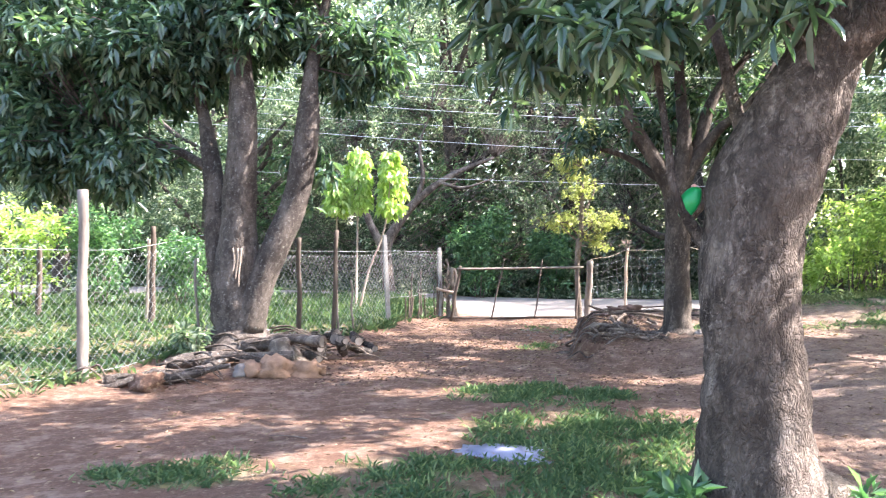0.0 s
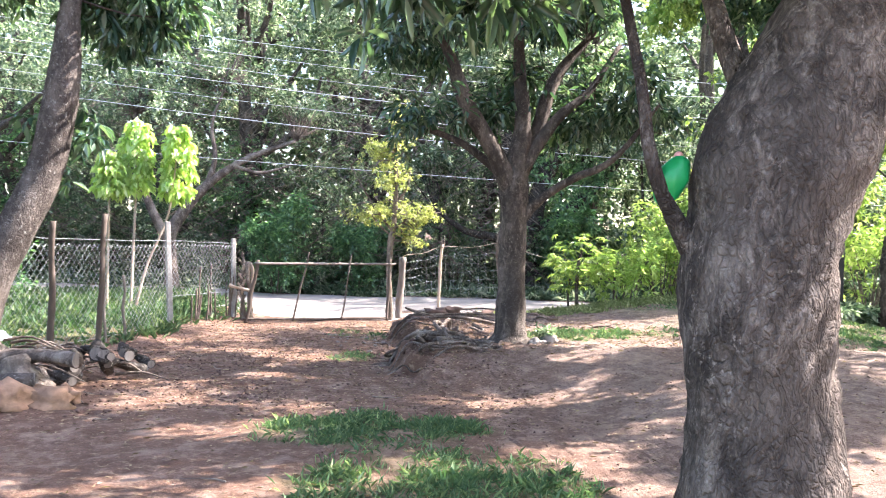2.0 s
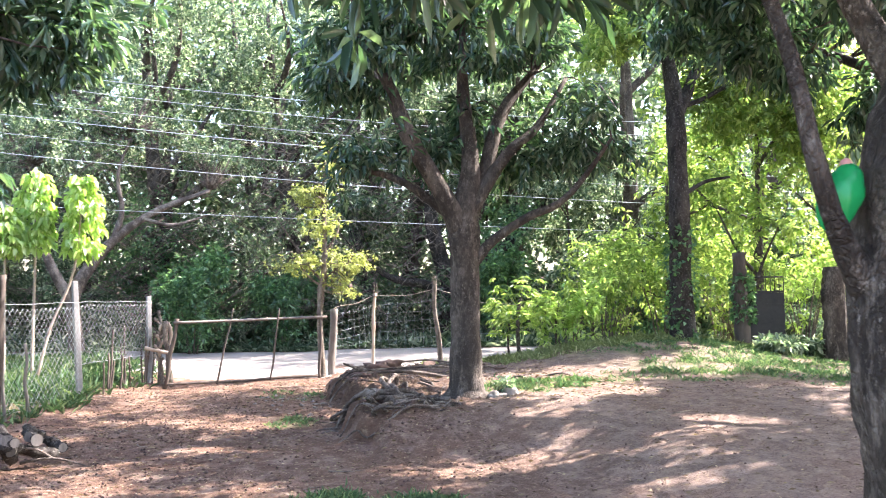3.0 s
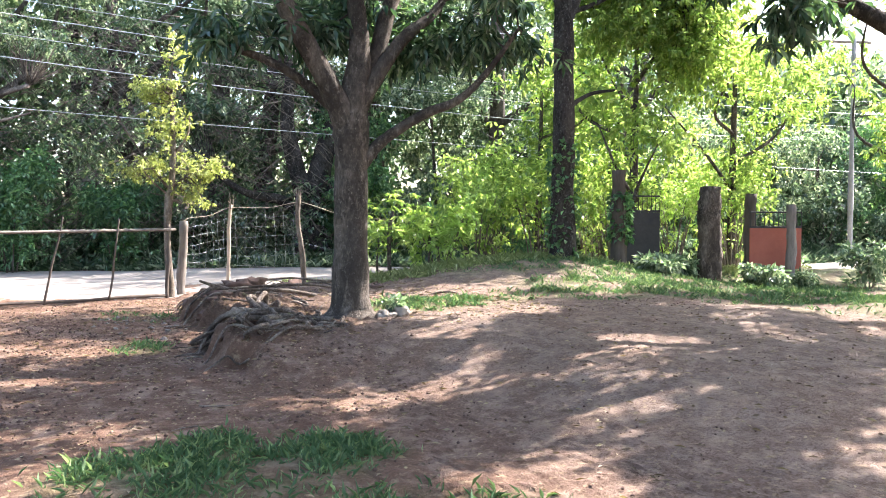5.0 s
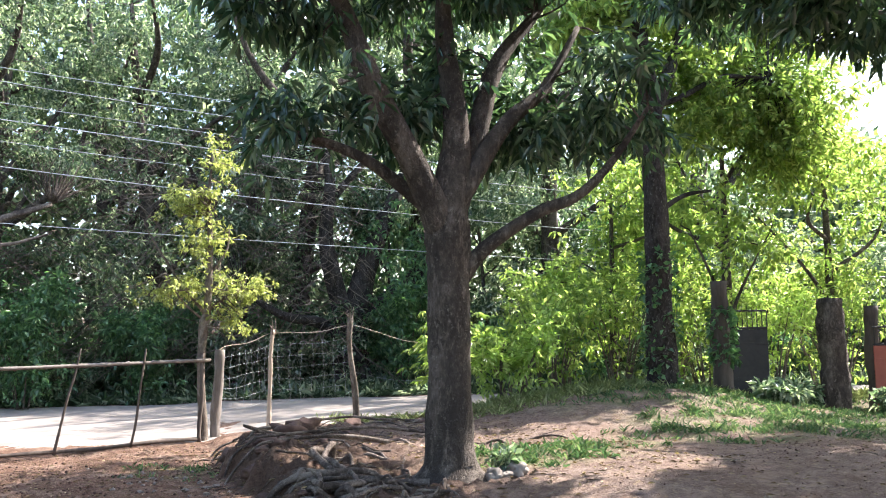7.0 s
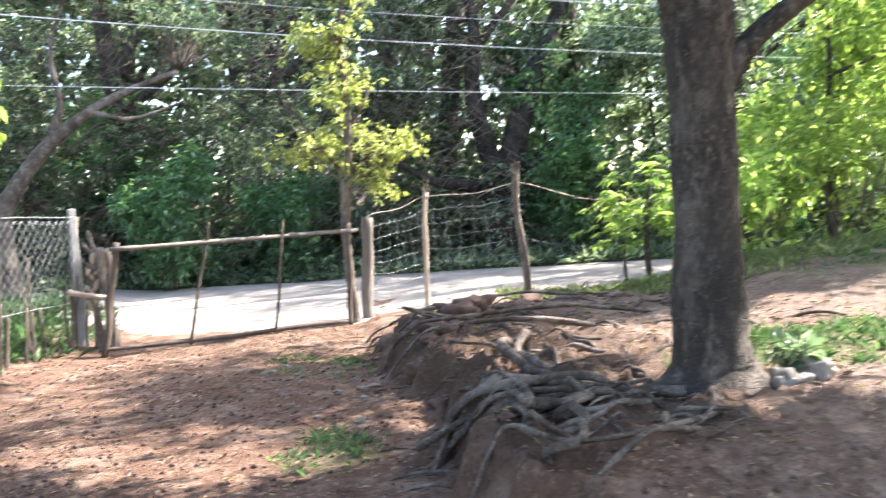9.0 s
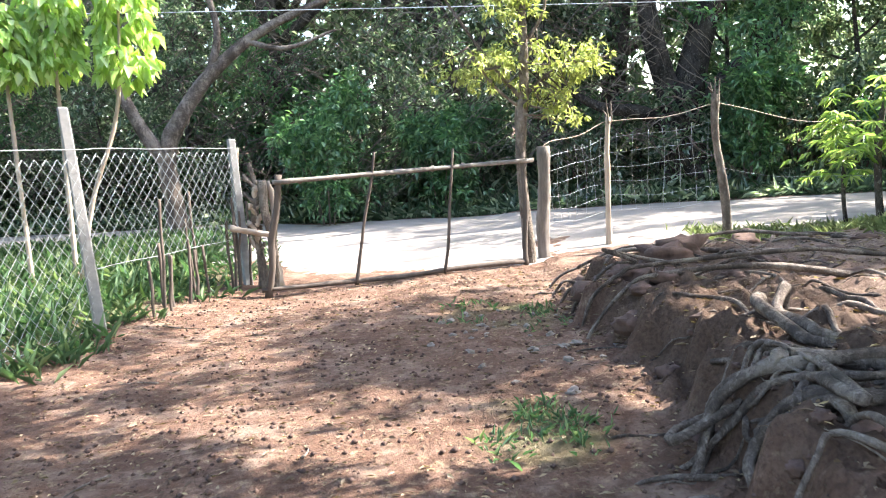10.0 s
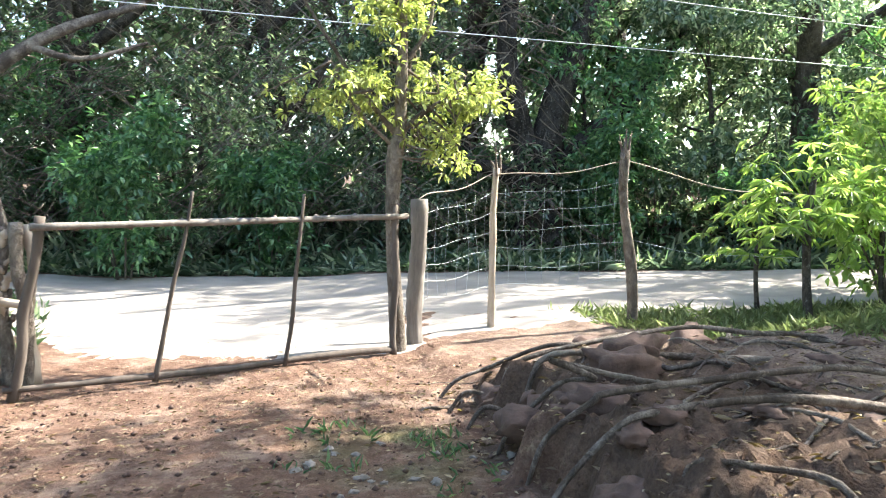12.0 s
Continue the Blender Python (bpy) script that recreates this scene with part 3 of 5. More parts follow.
def mango_triple():
    """The three-stemmed tree by the wire fence."""
    foot = (-2.72, 11.1, ground_z(-2.72, 11.1) - 0.1)
    trunk = [(0.0, 0, 0, 0.42), (0.0, 0, 0.3, 0.36), (-0.02, 0, 0.8, 0.33), (-0.03, 0, 1.3, 0.27), (0.0, 0, 2.0, 0.22), (0.05, 0, 3.0, 0.2), (0.0, 0.1, 4.2, 0.11), (0.1, 0.2, 5.5, 0.06)]
    limbs = [trunk,
             [(0.12, -0.1, 0.3, 0.24), (0.28, -0.14, 0.8, 0.19), (0.5, -0.1, 1.35, 0.18), (0.75, 0, 2.0, 0.18), (0.9, 0, 2.9, 0.16), (0.95, 0.1, 3.8, 0.1), (1.2, 0.2, 5.0, 0.05)],
             [(-0.14, 0.1, 0.6, 0.2), (-0.33, 0.15, 1.3, 0.17), (-0.4, 0.2, 2.2, 0.15), (-0.6, 0.4, 3.2, 0.09), (-1.0, 0.8, 4.4, 0.05)],
             [(-0.4, 0.2, 2.4, 0.07), (-1.2, 0.5, 2.8, 0.05), (-2.2, 0.8, 3.0, 0.03)]]
    lobes = [(-1.9, 0.7, 2.75, 1.1, 0.9, 0.7), (-3.0, 1.0, 3.0, 1.2, 1.0, 0.9), (-1.6, 0.6, 3.9, 1.5, 1.2, 0.8), (-0.2, 0.5, 4.4, 1.5, 1.3, 0.8),
             (1.0, 0.2, 2.45, 0.28, 0.3, 0.25), (1.5, 0.4, 4.0, 0.9, 0.8, 0.5), (-3.0, 1.0, 4.6, 1.6, 1.4, 0.9), (0.6, 0.4, 5.4, 1.6, 1.4, 0.8), (-4.4, 1.5, 3.5, 1.3, 1.2, 0.8), (-3.6, 3.0, 4.2, 1.5, 1.3, 0.9), (-5.2, 2.6, 4.6, 1.5, 1.3, 1.0), (-1.2, 1.6, 5.2, 1.4, 1.3, 0.8)]
    tree("mango_tree", foot, limbs, lobes, "mango tree with three dark stems rising from one foot", BARK_DARK, LEAF_MANGO, 4800, 10, 0.2, 0.058, 31,
         0.6, 20, (0.16, 0.95, 5), 0.25, "mango trees", 16)


mango_leaning()
mango_middle()
mango_triple()


def mango_right():
    """The spreading tree at the sunny side of the yard, whose crown shades the open earth."""
    foot = (9.6, 8.3, ground_z(9.6, 8.3) - 0.1)
    limbs = [[(0, 0, 0, 0.42), (0, 0, 0.4, 0.34), (-0.1, 0, 1.5, 0.3), (-0.1, 0.1, 2.6, 0.25), (0, 0.2, 4.2, 0.15), (0, 0.2, 6, 0.06)],
             [(-0.1, 0, 2.2, 0.18), (-1.0, 0.3, 3.2, 0.14), (-2.6, 0.8, 4.4, 0.09), (-4.0, 1.2, 5.0, 0.04)],
             [(-0.1, 0, 2.3, 0.16), (-0.6, 1.2, 3.4, 0.12), (-1.2, 2.8, 4.6, 0.06), (-1.6, 4.0, 5.2, 0.03)],
             [(0, 0, 2.5, 0.16), (-0.5, -1.4, 3.6, 0.12), (-1.4, -3.0, 4.6, 0.06)]]
    # crown mostly out of view, its lobes spread to dapple the earth
    lobes = [(-4.2, 1.2, 5.2, 1.5, 1.5, 0.7), (-3.0, 0.4, 5.0, 1.6, 1.5, 0.8), (-1.6, 3.6, 5.4, 1.6, 1.5, 0.8), (-2.8, 2.4, 5.6, 1.5, 1.4, 0.8), (-1.5, 1.2, 6.0, 1.8, 1.7, 0.9),
             (-1.6, -2.8, 5.0, 1.7, 1.6, 0.8), (0.2, 0.2, 6.2, 1.9, 1.8, 1.0), (-3.4, -1.4, 5.2, 1.5, 1.4, 0.7), (0.8, 2.6, 5.6, 1.6, 1.5, 0.9), (-1.9, 1.7, 3.9, 0.7, 0.8, 0.6), (-2.4, 2.8, 4.6, 0.8, 0.8, 0.5), (-2.6, 4.5, 5.7, 1.1, 1.0, 0.6), (-1.3, 5.3, 5.9, 1.2, 1.1, 0.6), (-3.6, 3.4, 5.6, 0.9, 0.9, 0.5)]
    tree("mango_tree", foot, limbs, lobes, "spreading mango tree shading the open earth", BARK_MANGO, LEAF_MANGO, 3600, 9, 0.19, 0.055, 35,
         0.6, 20, (0.2, 0.5, 5), 0.2, "mango trees", 16, each=35, size=0.21)


mango_right()


def mango_unseen():
    """An unseen tree added behind it for patchy shade on the yard's sunny side."""
    foot = (15.2, 8.6, ground_z(15.2, 8.6) - 0.1)
    limbs = [[(0, 0, 0, 0.4), (0, 0, 0.4, 0.32), (0.1, 0, 1.6, 0.28), (0, 0.1, 2.8, 0.22), (0, 0.2, 4.6, 0.13), (0, 0.2, 6.2, 0.05)],
             [(0, 0, 2.4, 0.17), (-1.2, 0.8, 3.6, 0.13), (-2.6, 1.8, 4.8, 0.08), (-3.8, 2.6, 5.6, 0.03)],
             [(0, 0, 2.6, 0.15), (-0.2, 1.6, 3.8, 0.11), (-0.6, 3.4, 5.2, 0.05)],
             [(0, 0, 2.5, 0.15), (-1.4, -1.2, 3.8, 0.1), (-3.0, -2.4, 5.2, 0.04)]]
    lobes = [(-3.6, 2.6, 5.6, 1.5, 1.4, 0.6), (-2.0, 1.4, 5.8, 1.5, 1.5, 0.7), (-0.4, 3.4, 5.8, 1.6, 1.5, 0.7), (-2.4, 4.4, 5.9, 1.4, 1.3, 0.6), (0.2, 0.4, 6.4, 1.8, 1.7, 0.8),
             (-3.0, -2.2, 5.6, 1.6, 1.5, 0.7), (-1.2, -1.0, 5.8, 1.5, 1.4, 0.7), (1.6, 2.2, 5.6, 1.5, 1.4, 0.7), (-0.6, -3.6, 5.6, 1.5, 1.4, 0.7), (-4.0, 0.2, 5.8, 1.3, 1.2, 0.6)]
    tree("mango_tree", foot, limbs, lobes, "unseen broad mango tree added to shade the open earth", BARK_MANGO, LEAF_MANGO, 3000, 9, 0.19, 0.055, 36,
         0.6, 18, (0.2, 0.5, 5), 0.2, "mango trees", 24, each=36, size=0.23)


mango_unseen()


def slender_dark_tree():
    foot = (9.15, 15.75, ground_z(9.15, 15.75) - 0.1)
    trunk = [(0, 0, 0, 0.30), (0, 0, 0.3, 0.25), (-0.03, 0, 1.2, 0.21), (0, 0, 2.6, 0.18), (-0.02, 0, 4.0, 0.17), (-0.05, 0, 4.6, 0.15), (-0.2, 0, 5.6, 0.12), (-0.3, 0, 7.5, 0.06)]
    limbs = [trunk,
             [(0, 0, 4.2, 0.12), (0.35, 0, 4.9, 0.11), (0.8, 0.1, 5.7, 0.09), (1.2, 0.2, 7.0, 0.05)],
             [(0.05, 0, 4.4, 0.05), (0.6, 0, 4.6, 0.045), (1.4, -0.2, 5.0, 0.04), (2.4, -0.3, 5.1, 0.02)],
             [(0, 0, 2.7, 0.05), (0.5, -0.1, 3.0, 0.035), (1.0, -0.2, 3.1, 0.02)]]
    # the last four small lobes are added to dapple the path
    lobes = [(1.9, 0.4, 5.0, 2.0, 1.3, 1.1), (0.4, 0.3, 6.6, 1.8, 1.5, 1.0), (-1.2, 0.2, 6.0, 1.3, 1.2, 0.8), (3.2, 0.3, 4.3, 1.7, 1.1, 1.1), (3.2, 0.4, 6.4, 1.5, 1.3, 0.9), (3.6, 0.6, 5.0, 1.3, 1.2, 0.9), (-3.2, 1.4, 6.4, 0.6, 0.6, 0.4), (-3.4, -1.8, 6.5, 0.6, 0.5, 0.3), (-0.8, 1.3, 6.7, 0.6, 0.6, 0.4), (0.3, 1.7, 6.9, 0.7, 0.6, 0.5)]
    tree("shade_tree", foot, limbs, lobes, "slender dark-barked tree with airy yellow-green leaves", BARK_BLACK, LEAF_BRIGHT, 4400, 10, 0.12, 0.055, 41, 0.3, 16, (0.1, 0.5, 5), 0.2, every=30, each=32, size=0.3)


slender_dark_tree()


def gate_sapling():
    """The young tree that the gate post is tied to."""
    foot = (3.12, 18.98, ground_z(3.12, 18.98) - 0.05)
    trunk = [(0, 0, 0, 0.075), (-0.03, 0, 0.6, 0.06), (-0.05, 0, 1.2, 0.055), (-0.02, 0, 1.75, 0.075), (0.03, 0, 2.0, 0.06), (0.06, 0, 2.9, 0.045), (0.03, 0, 3.7, 0.025), (0.1, 0, 4.4, 0.01)]
    limbs = [trunk,
             [(0.02, 0, 1.9, 0.03), (-0.3, 0.05, 2.3, 0.02), (-0.75, 0.1, 3.0, 0.012), (-0.9, 0.1, 3.3, 0.006)],
             [(0.03, 0, 1.95, 0.03), (0.35, -0.1, 2.2, 0.02), (0.8, -0.15, 2.35, 0.01)],
             [(0.05, 0, 2.5, 0.022), (0.3, 0, 2.85, 0.018), (0.35, 0, 3.2, 0.01)],
             [(0, 0, 1.8, 0.02), (-0.35, -0.05, 2.1, 0.014), (-0.6, -0.1, 2.5, 0.008)]]
    lobes = [(-0.3, 0, 2.4, 0.55, 0.45, 0.35), (0.6, -0.1, 2.3, 0.6, 0.4, 0.25), (0.4, -0.1, 1.85, 0.3, 0.25, 0.2), (-0.05, 0, 3.0, 0.45, 0.4, 0.45),
             (-0.15, 0, 3.6, 0.5, 0.4, 0.4), (0.25, 0, 4.2, 0.4, 0.35, 0.45), (-0.6, 0, 2.2, 0.35, 0.3, 0.3)]
    tree("gate_tree", foot, limbs, lobes, "young gatepost tree with feathery yellow-green leaves", BARK_PALE, LEAF_YELLOW, 560, 9, 0.07, 0.026, 51, 0.35, 10, None, 0.0, every=5, each=8, size=0.12)


gate_sapling()


# ---- forest across the road ----
def along_road(s, off):
    p = ROAD_FAR + s * ROAD_WAY + off * ROAD_OUT
    return float(p[0]), float(p[1])


def forest_tree(s, off, height, spread, seed, lean=(0.0, 0.0), trunk=0.28, leaf=LEAF_FOREST, tufts=1700, label="tall broad-leaved forest tree in deep shade", low=0.1, size=0.14):
    rng = np.random.RandomState(seed)
    x, y = along_road(s, off)
    foot = (x, y, ground_z(x, y) - 0.1)
    lx, ly = lean
    t = [(0, 0, 0, trunk * 1.25), (lx * 0.1, ly * 0.1, height * 0.1, trunk), (lx * 0.35, ly * 0.35, height * 0.3, trunk * 0.85),
         (lx * 0.7, ly * 0.7, height * 0.55, trunk * 0.55), (lx, ly, height * 0.85, trunk * 0.2)]
    limbs, lobes = [t], []
    for k in range(6):
        a, z0 = rng.rand() * 6.28 + k * 1.05, height * (0.16 + 0.09 * k)
        f = z0 / (height * 0.85)
        b = np.array([lx * f, ly * f, z0])
        r = spread * (0.7 + 0.5 * rng.rand())
        e = b + np.array([r * math.cos(a), r * math.sin(a), height * (0.16 + 0.14 * rng.rand())])
        m = (b + e) / 2 + np.array([rng.randn() * 0.3, rng.randn() * 0.3, -0.2])
        limbs.append([(*b, trunk * 0.45), (*m, trunk * 0.32), (*e, trunk * 0.1)])
        lobes.append((*e, spread * 0.55, spread * 0.55, height * 0.11))
    for k in range(10):
        a = rng.rand() * 6.28
        z = height * (low + (1 - low) * (k + rng.rand()) / 10)
        r = spread * (0.25 + 0.6 * rng.rand())
        lobes.append((lx * z / height + r * math.cos(a), ly * z / height + r * math.sin(a), z, spread * (0.45 + 0.25 * rng.rand()), spread * (0.45 + 0.25 * rng.rand()), height * (0.08 + 0.05 * rng.rand())))
    return tree("forest_tree", foot, limbs, lobes, label, BARK_DARK, leaf, tufts, 8, size, size * 0.42, seed, 0.45, 12, None, 0.3, "trees across the road", 40, each=12, size=0.3)


for i, (s, off, h, w) in enumerate([(-24, 3.5, 11, 3.2), (-19.5, 6, 12, 3.4), (-15.5, 3.2, 10, 3.0), (-11.5, 5.8, 12, 3.2), (-7.6, 3.6, 12.5, 2.9), (-3.6, 5.4, 12, 3.2),
                                    (0.4, 3.8, 13.5, 3.0), (4.0, 4.8, 14, 3.3), (7.6, 3.4, 12.5, 3.0), (11.6, 4.6, 13.5, 3.3), (27, 6, 9, 3.2), (-13.5, 7.5, 13, 3.4), (-9.5, 7.5, 13.5, 3.4), (-5.5, 8, 13.5, 3.4), (-1.5, 8, 13, 3.2)]):
    out = -2.7 if off < 5 else 0.0        # the front row leans over the road
    forest_tree(s, off, h, w, 100 + i, (math.sin(i * 2.3) * 1.2 + out * 0.39, math.cos(i * 1.7) * 0.6 + out * 0.92))


for i in range(17):
    forest_tree(-25 + 3.0 * i + math.sin(i * 5.1), 1.9 + 0.9 * math.sin(i * 3.3) ** 2, 3.6 + 1.8 * math.sin(i * 2.7) ** 2, 1.35, 150 + i, (0.3 * math.sin(i), 0.2), 0.07,
                LEAF_FOREST if i % 3 else LEAF_GREEN, 700, "slim leafy sapling at the wood's edge", 0.15, 0.15)


def dry_brush():
    """Leafless vines and twigs hanging in the wood's edge."""
    rng = np.random.RandomState(61)
    p = thing("dry_vines", (0, 0, 0), "brown mass of leafless vines and twigs", "vines")
    for bunch in range(6):
        tubes = []
        for k in range(250):
            s, off, z = -14.5 + 2.7 * bunch + rng.uniform(0, 3.2), rng.uniform(0.2, 1.6), 1.0 + 5.5 * rng.rand()
            x, y = along_road(s, off)
            g, a, n = ground_z(x, y), rng.rand() * 6.28, rng.uniform(0.5, 1.9)
            rows = [(x + n * q * math.cos(a + 0.8 * q) + 0.05 * rng.randn(), y + 0.4 * n * q * math.sin(a) + 0.05 * rng.randn(), g + z + 0.6 * n * math.sin(a * 2) * q - 0.5 * n * q * q + 0.05 * rng.randn(), 0.012 * (1.2 - q)) for q in np.linspace(0, 1, 5)]
            tubes.append(tube(rows, 3, 2))
        tagged(tubes_object("dry_vine", tubes, BARK_PALE, p), kind="stuff")


dry_brush()


def far_woods():
    """The dense wood behind the first trees."""
    rng = np.random.RandomState(77)
    n = 19000
    s, off = rng.uniform(-55, 60, n), 8.5 + 9 * rng.rand(n)
    top = (15.0 + 1.6 * np.sin(s * 0.35) + 1.0 * np.sin(s * 0.9 + 1)) * (1 - 0.55 * ease(12, 15, s))
    z = rng.rand(n) * top
    p = ROAD_FAR + s[:, None] * ROAD_WAY + off[:, None] * ROAD_OUT
    c = np.stack([p[:, 0], p[:, 1], z + land(p[:, 0], p[:, 1])], -1)
    v, f = whorls(c, np.zeros_like(c), 6, 0.5, 0.26, rng, 0.4)
    ob = mesh_object("far_woods", v, f, LEAF_FOREST)
    tagged(ob, "dense dark green woodland behind the road", "woods", kind="stuff")


far_woods()


def bush(name, x, y, r, h, leaf, tufts, length, width, seed, label, group="", droop=0.3, category="bush", stems=6):
    rng = np.random.RandomState(seed)
    top = thing(name, (x, y, ground_z(x, y) - 0.03), label, category, group)
    tubes, ends = [], []
    for k in range(stems):
        a = 6.28 * k / stems + rng.rand()
        e = (0.6 * r * math.cos(a), 0.6 * r * math.sin(a), h * (0.55 + 0.3 * rng.rand()))
        tubes.append(tube([(0.1 * r * math.cos(a), 0.1 * r * math.sin(a), 0, 0.018), (e[0] * 0.5, e[1] * 0.5, e[2] * 0.55, 0.013), (*e, 0.005)], 5, 3))
        ends.append((*e, r * 0.55, r * 0.55, h * 0.28))
    ends.append((0, 0, h * 0.62, r * 0.8, r * 0.8, h * 0.36))
    ends.append((0.1 * r, 0, h * 0.28, r * 0.95, r * 0.95, h * 0.3))
    for one in tubes:
        tubes_object("stem", [one], BARK_PALE, top)
    c, d = scatter(np.array(ends)[:, :3], np.array(ends)[:, 3:], tufts, rng, 0.2)
    c[:, 2] = np.maximum(c[:, 2], 0.1)
    v, f = whorls(c, d, 7, length, width, rng, droop)
    mesh_object("foliage", v, f, leaf, top)
    return top


rng_b = np.random.RandomState(5)
for i in range(62):
    s = -27 + i * 0.9 + rng_b.randn() * 0.3
    off = 0.9 + 2.2 * rng_b.rand()
    x, y = along_road(s, off)
    bush("undergrowth_bush", x, y, 0.8 + 0.5 * rng_b.rand(), 0.8 + 1.3 * rng_b.rand(), LEAF_FOREST if i % 3 else LEAF_GREEN, 240, 0.11 + 0.05 * rng_b.rand(), 0.06, 300 + i,
         "shaded green roadside bush", "roadside undergrowth")
for i, (x, y, r, h) in enumerate([(1.2, 26.9, 1.1, 3.0), (3.6, 27.0, 0.9, 2.4), (9.6, 25.2, 0.9, 2.8), (13.5, 23.2, 1.0, 2.6)]):
    bush("undergrowth_bush", x, y, r, h, LEAF_GREEN, 620, 0.15, 0.06, 360 + i, "tall fresh-green bush at the edge of the wood", "roadside undergrowth")

# bright thicket by the far fence corner
for i, (x, y, r, h) in enumerate([(8.0, 18.0, 0.9, 1.6), (9.0, 18.3, 1.0, 2.3), (10.4, 18.1, 1.0, 2.5), (11.9, 17.4, 1.1, 2.4), (13.2, 17.0, 1.1, 2.2), (14.6, 16.6, 1.2, 2.4), (12.6, 18.9, 1.2, 3.2), (15.8, 17.8, 1.4, 3.4), (10.2, 19.6, 1.1, 3.0)]):
    bush("thicket_bush", x, y, r, h, LEAF_BRIGHT if i % 4 else LEAF_LIME, 190, 0.13, 0.05, 400 + i, "sunlit yellow-green thicket bush", "bushes by the yard corner", stems=12)
for i, (s, off, h, w) in enumerate([(8.5, -5.6, 6.5, 1.7), (11.5, -4.0, 7.5, 2.0), (14.5, -6.0, 7.0, 2.0)]):
    forest_tree(s, off, h, w, 500 + i, (0.3, 0.2), 0.1, LEAF_BRIGHT, 800 if i % 2 else 650, "slim sunlit tree with yellow-green leaves", 0.3, 0.15)
for i, (x, y, h, w) in enumerate([(11.4, 19.4, 6.2, 1.5)]):
    d = np.array([x, y]) - ROAD_FAR
    forest_tree(float(d @ ROAD_WAY), float(d @ ROAD_OUT), h, w, 520 + i, (0.2, 0.1), 0.08, LEAF_BRIGHT, 800, "slim sunlit tree with yellow-green leaves", 0.25, 0.15)
# bright bushes in the field behind the wire fence
for i, (x, y, r, h) in enumerate([(-10.2, 20.0, 1.2, 2.9), (-8.5, 20.6, 1.0, 2.7), (-6.6, 21.0, 0.9, 2.0), (-5.6, 23.2, 1.0, 1.5), (-12.0, 18.5, 1.4, 2.8)]):
    bush("field_bush", x, y, r, h, LEAF_LIME if i in (0, 4) else LEAF_GREEN, 380, 0.13, 0.055, 450 + i, "pale sunlit bush in the field", "bushes in the field")
for i, (x, y, h, w) in enumerate([(-12, 26, 10, 3.2), (-8, 28, 11, 3.4), (-15, 20, 10, 3.2), (-10.5, 15.5, 9, 2.6)]):
    d = np.array([x, y]) - ROAD_FAR
    forest_tree(float(d @ ROAD_WAY), float(d @ ROAD_OUT), h, w, 550 + i, (0.3, 0.2), 0.25)


# ---- gate and fences ----
def stick(name, a, b, r0, r1, mat, parent, seed=0, bend=0.01, label="", sides=8):
    rng = np.random.RandomState(seed)
    a, b = np.array(a, float), np.array(b, float)
    rows = []
    for k in range(5):
        s = k / 4
        rows.append((*(a + (b - a) * s + (bend * rng.randn(3) if 0 < k < 4 else 0)), r0 + (r1 - r0) * s))
    return tubes_object(name, [tube(rows, sides, 4, 0.2, seed)], mat, parent, label)


def field_gate():
    g = thing("gate", (0, 0, 0), "closed yard gate made of rough dark poles", "gate")
    za, zb = ground_z(0.35, 18.2), ground_z(3.0, 18.9)
    L0, L1 = np.array([0.17, 18.35, za]), np.array([0.37, 18.25, 1.10])
    R0, R1 = np.array([3.02, 18.85, zb]), np.array([3.08, 18.95, 1.13])
    stick("leg", L0, L1 + (0.005, 0, 0.03), 0.038, 0.032, WOOD_DARK, g, 1)
    stick("leg", R0, R1 + (0, 0, 0.05), 0.034, 0.028, WOOD_DARK, g, 2)
    up = np.array([0, 0, 1])
    stick("top_rail", L1 - 0.04 * up - (0.05, 0.03, 0), R1 - 0.05 * up + (0.12, 0.0, 0), 0.028, 0.024, WOOD_GREY, g, 3, 0.008)
    stick("bottom_rail", L0 + 0.10 * up - (0.05, 0.04, 0), R0 + 0.05 * up, 0.022, 0.026, WOOD_DARK, g, 4, 0.01)
    for k in range(7):                   # bamboo-like nodes along the rail
        at = L1 + (R1 - L1) * (0.08 + 0.13 * k) - 0.045 * up
        stick("rail_node", at - (0.012, 0.004, 0), at + (0.012, 0.004, 0), 0.031, 0.031, WOOD_GREY, g, 20 + k, 0.0)
    for k, (s, slant, tall) in enumerate(((0.318, 0.05, 0.18), (0.66, 0.03, 0.15))):
        foot, head = L0 + (R0 - L0) * s, L1 + (R1 - L1) * (s + slant)
        stick("bar", foot + 0.03 * up + (0, -0.03, 0), head + tall * up + (0, -0.03, 0), 0.019, 0.014, WOOD_DARK, g, 6 + k)


field_gate()


def post(x, y, h, r, mat, label, name="fence_post", lean=(0, 0), seed=0, group="fence posts", bend=0.007, top=0.85):
    p = thing(name, (x, y, ground_z(x, y) - 0.04), label, "post", group)
    stick("pole", (0, 0, 0), (lean[0], lean[1], h), r, r * top, mat, p, seed, bend)
    return p


def concrete_post(x, y, h, lean=(0, 0)):
    bm = bmesh.new()
    bmesh.ops.create_cube(bm, size=1)
    for v in bm.verts:
        k = v.co.z + 0.5
        v.co = Vector((v.co.x * (0.09 - 0.015 * k) + lean[0] * k, v.co.y * (0.09 - 0.015 * k) + lean[1] * k, k * h))
    bmesh.ops.bevel(bm, geom=bm.edges[:], offset=0.008, segments=1, affect="EDGES")
    p = thing("concrete_post", (x, y, ground_z(x, y) - 0.04), "square grey concrete fence post", "post", "fence posts", 20)
    part("shaft", bm, CONCRETE, p)


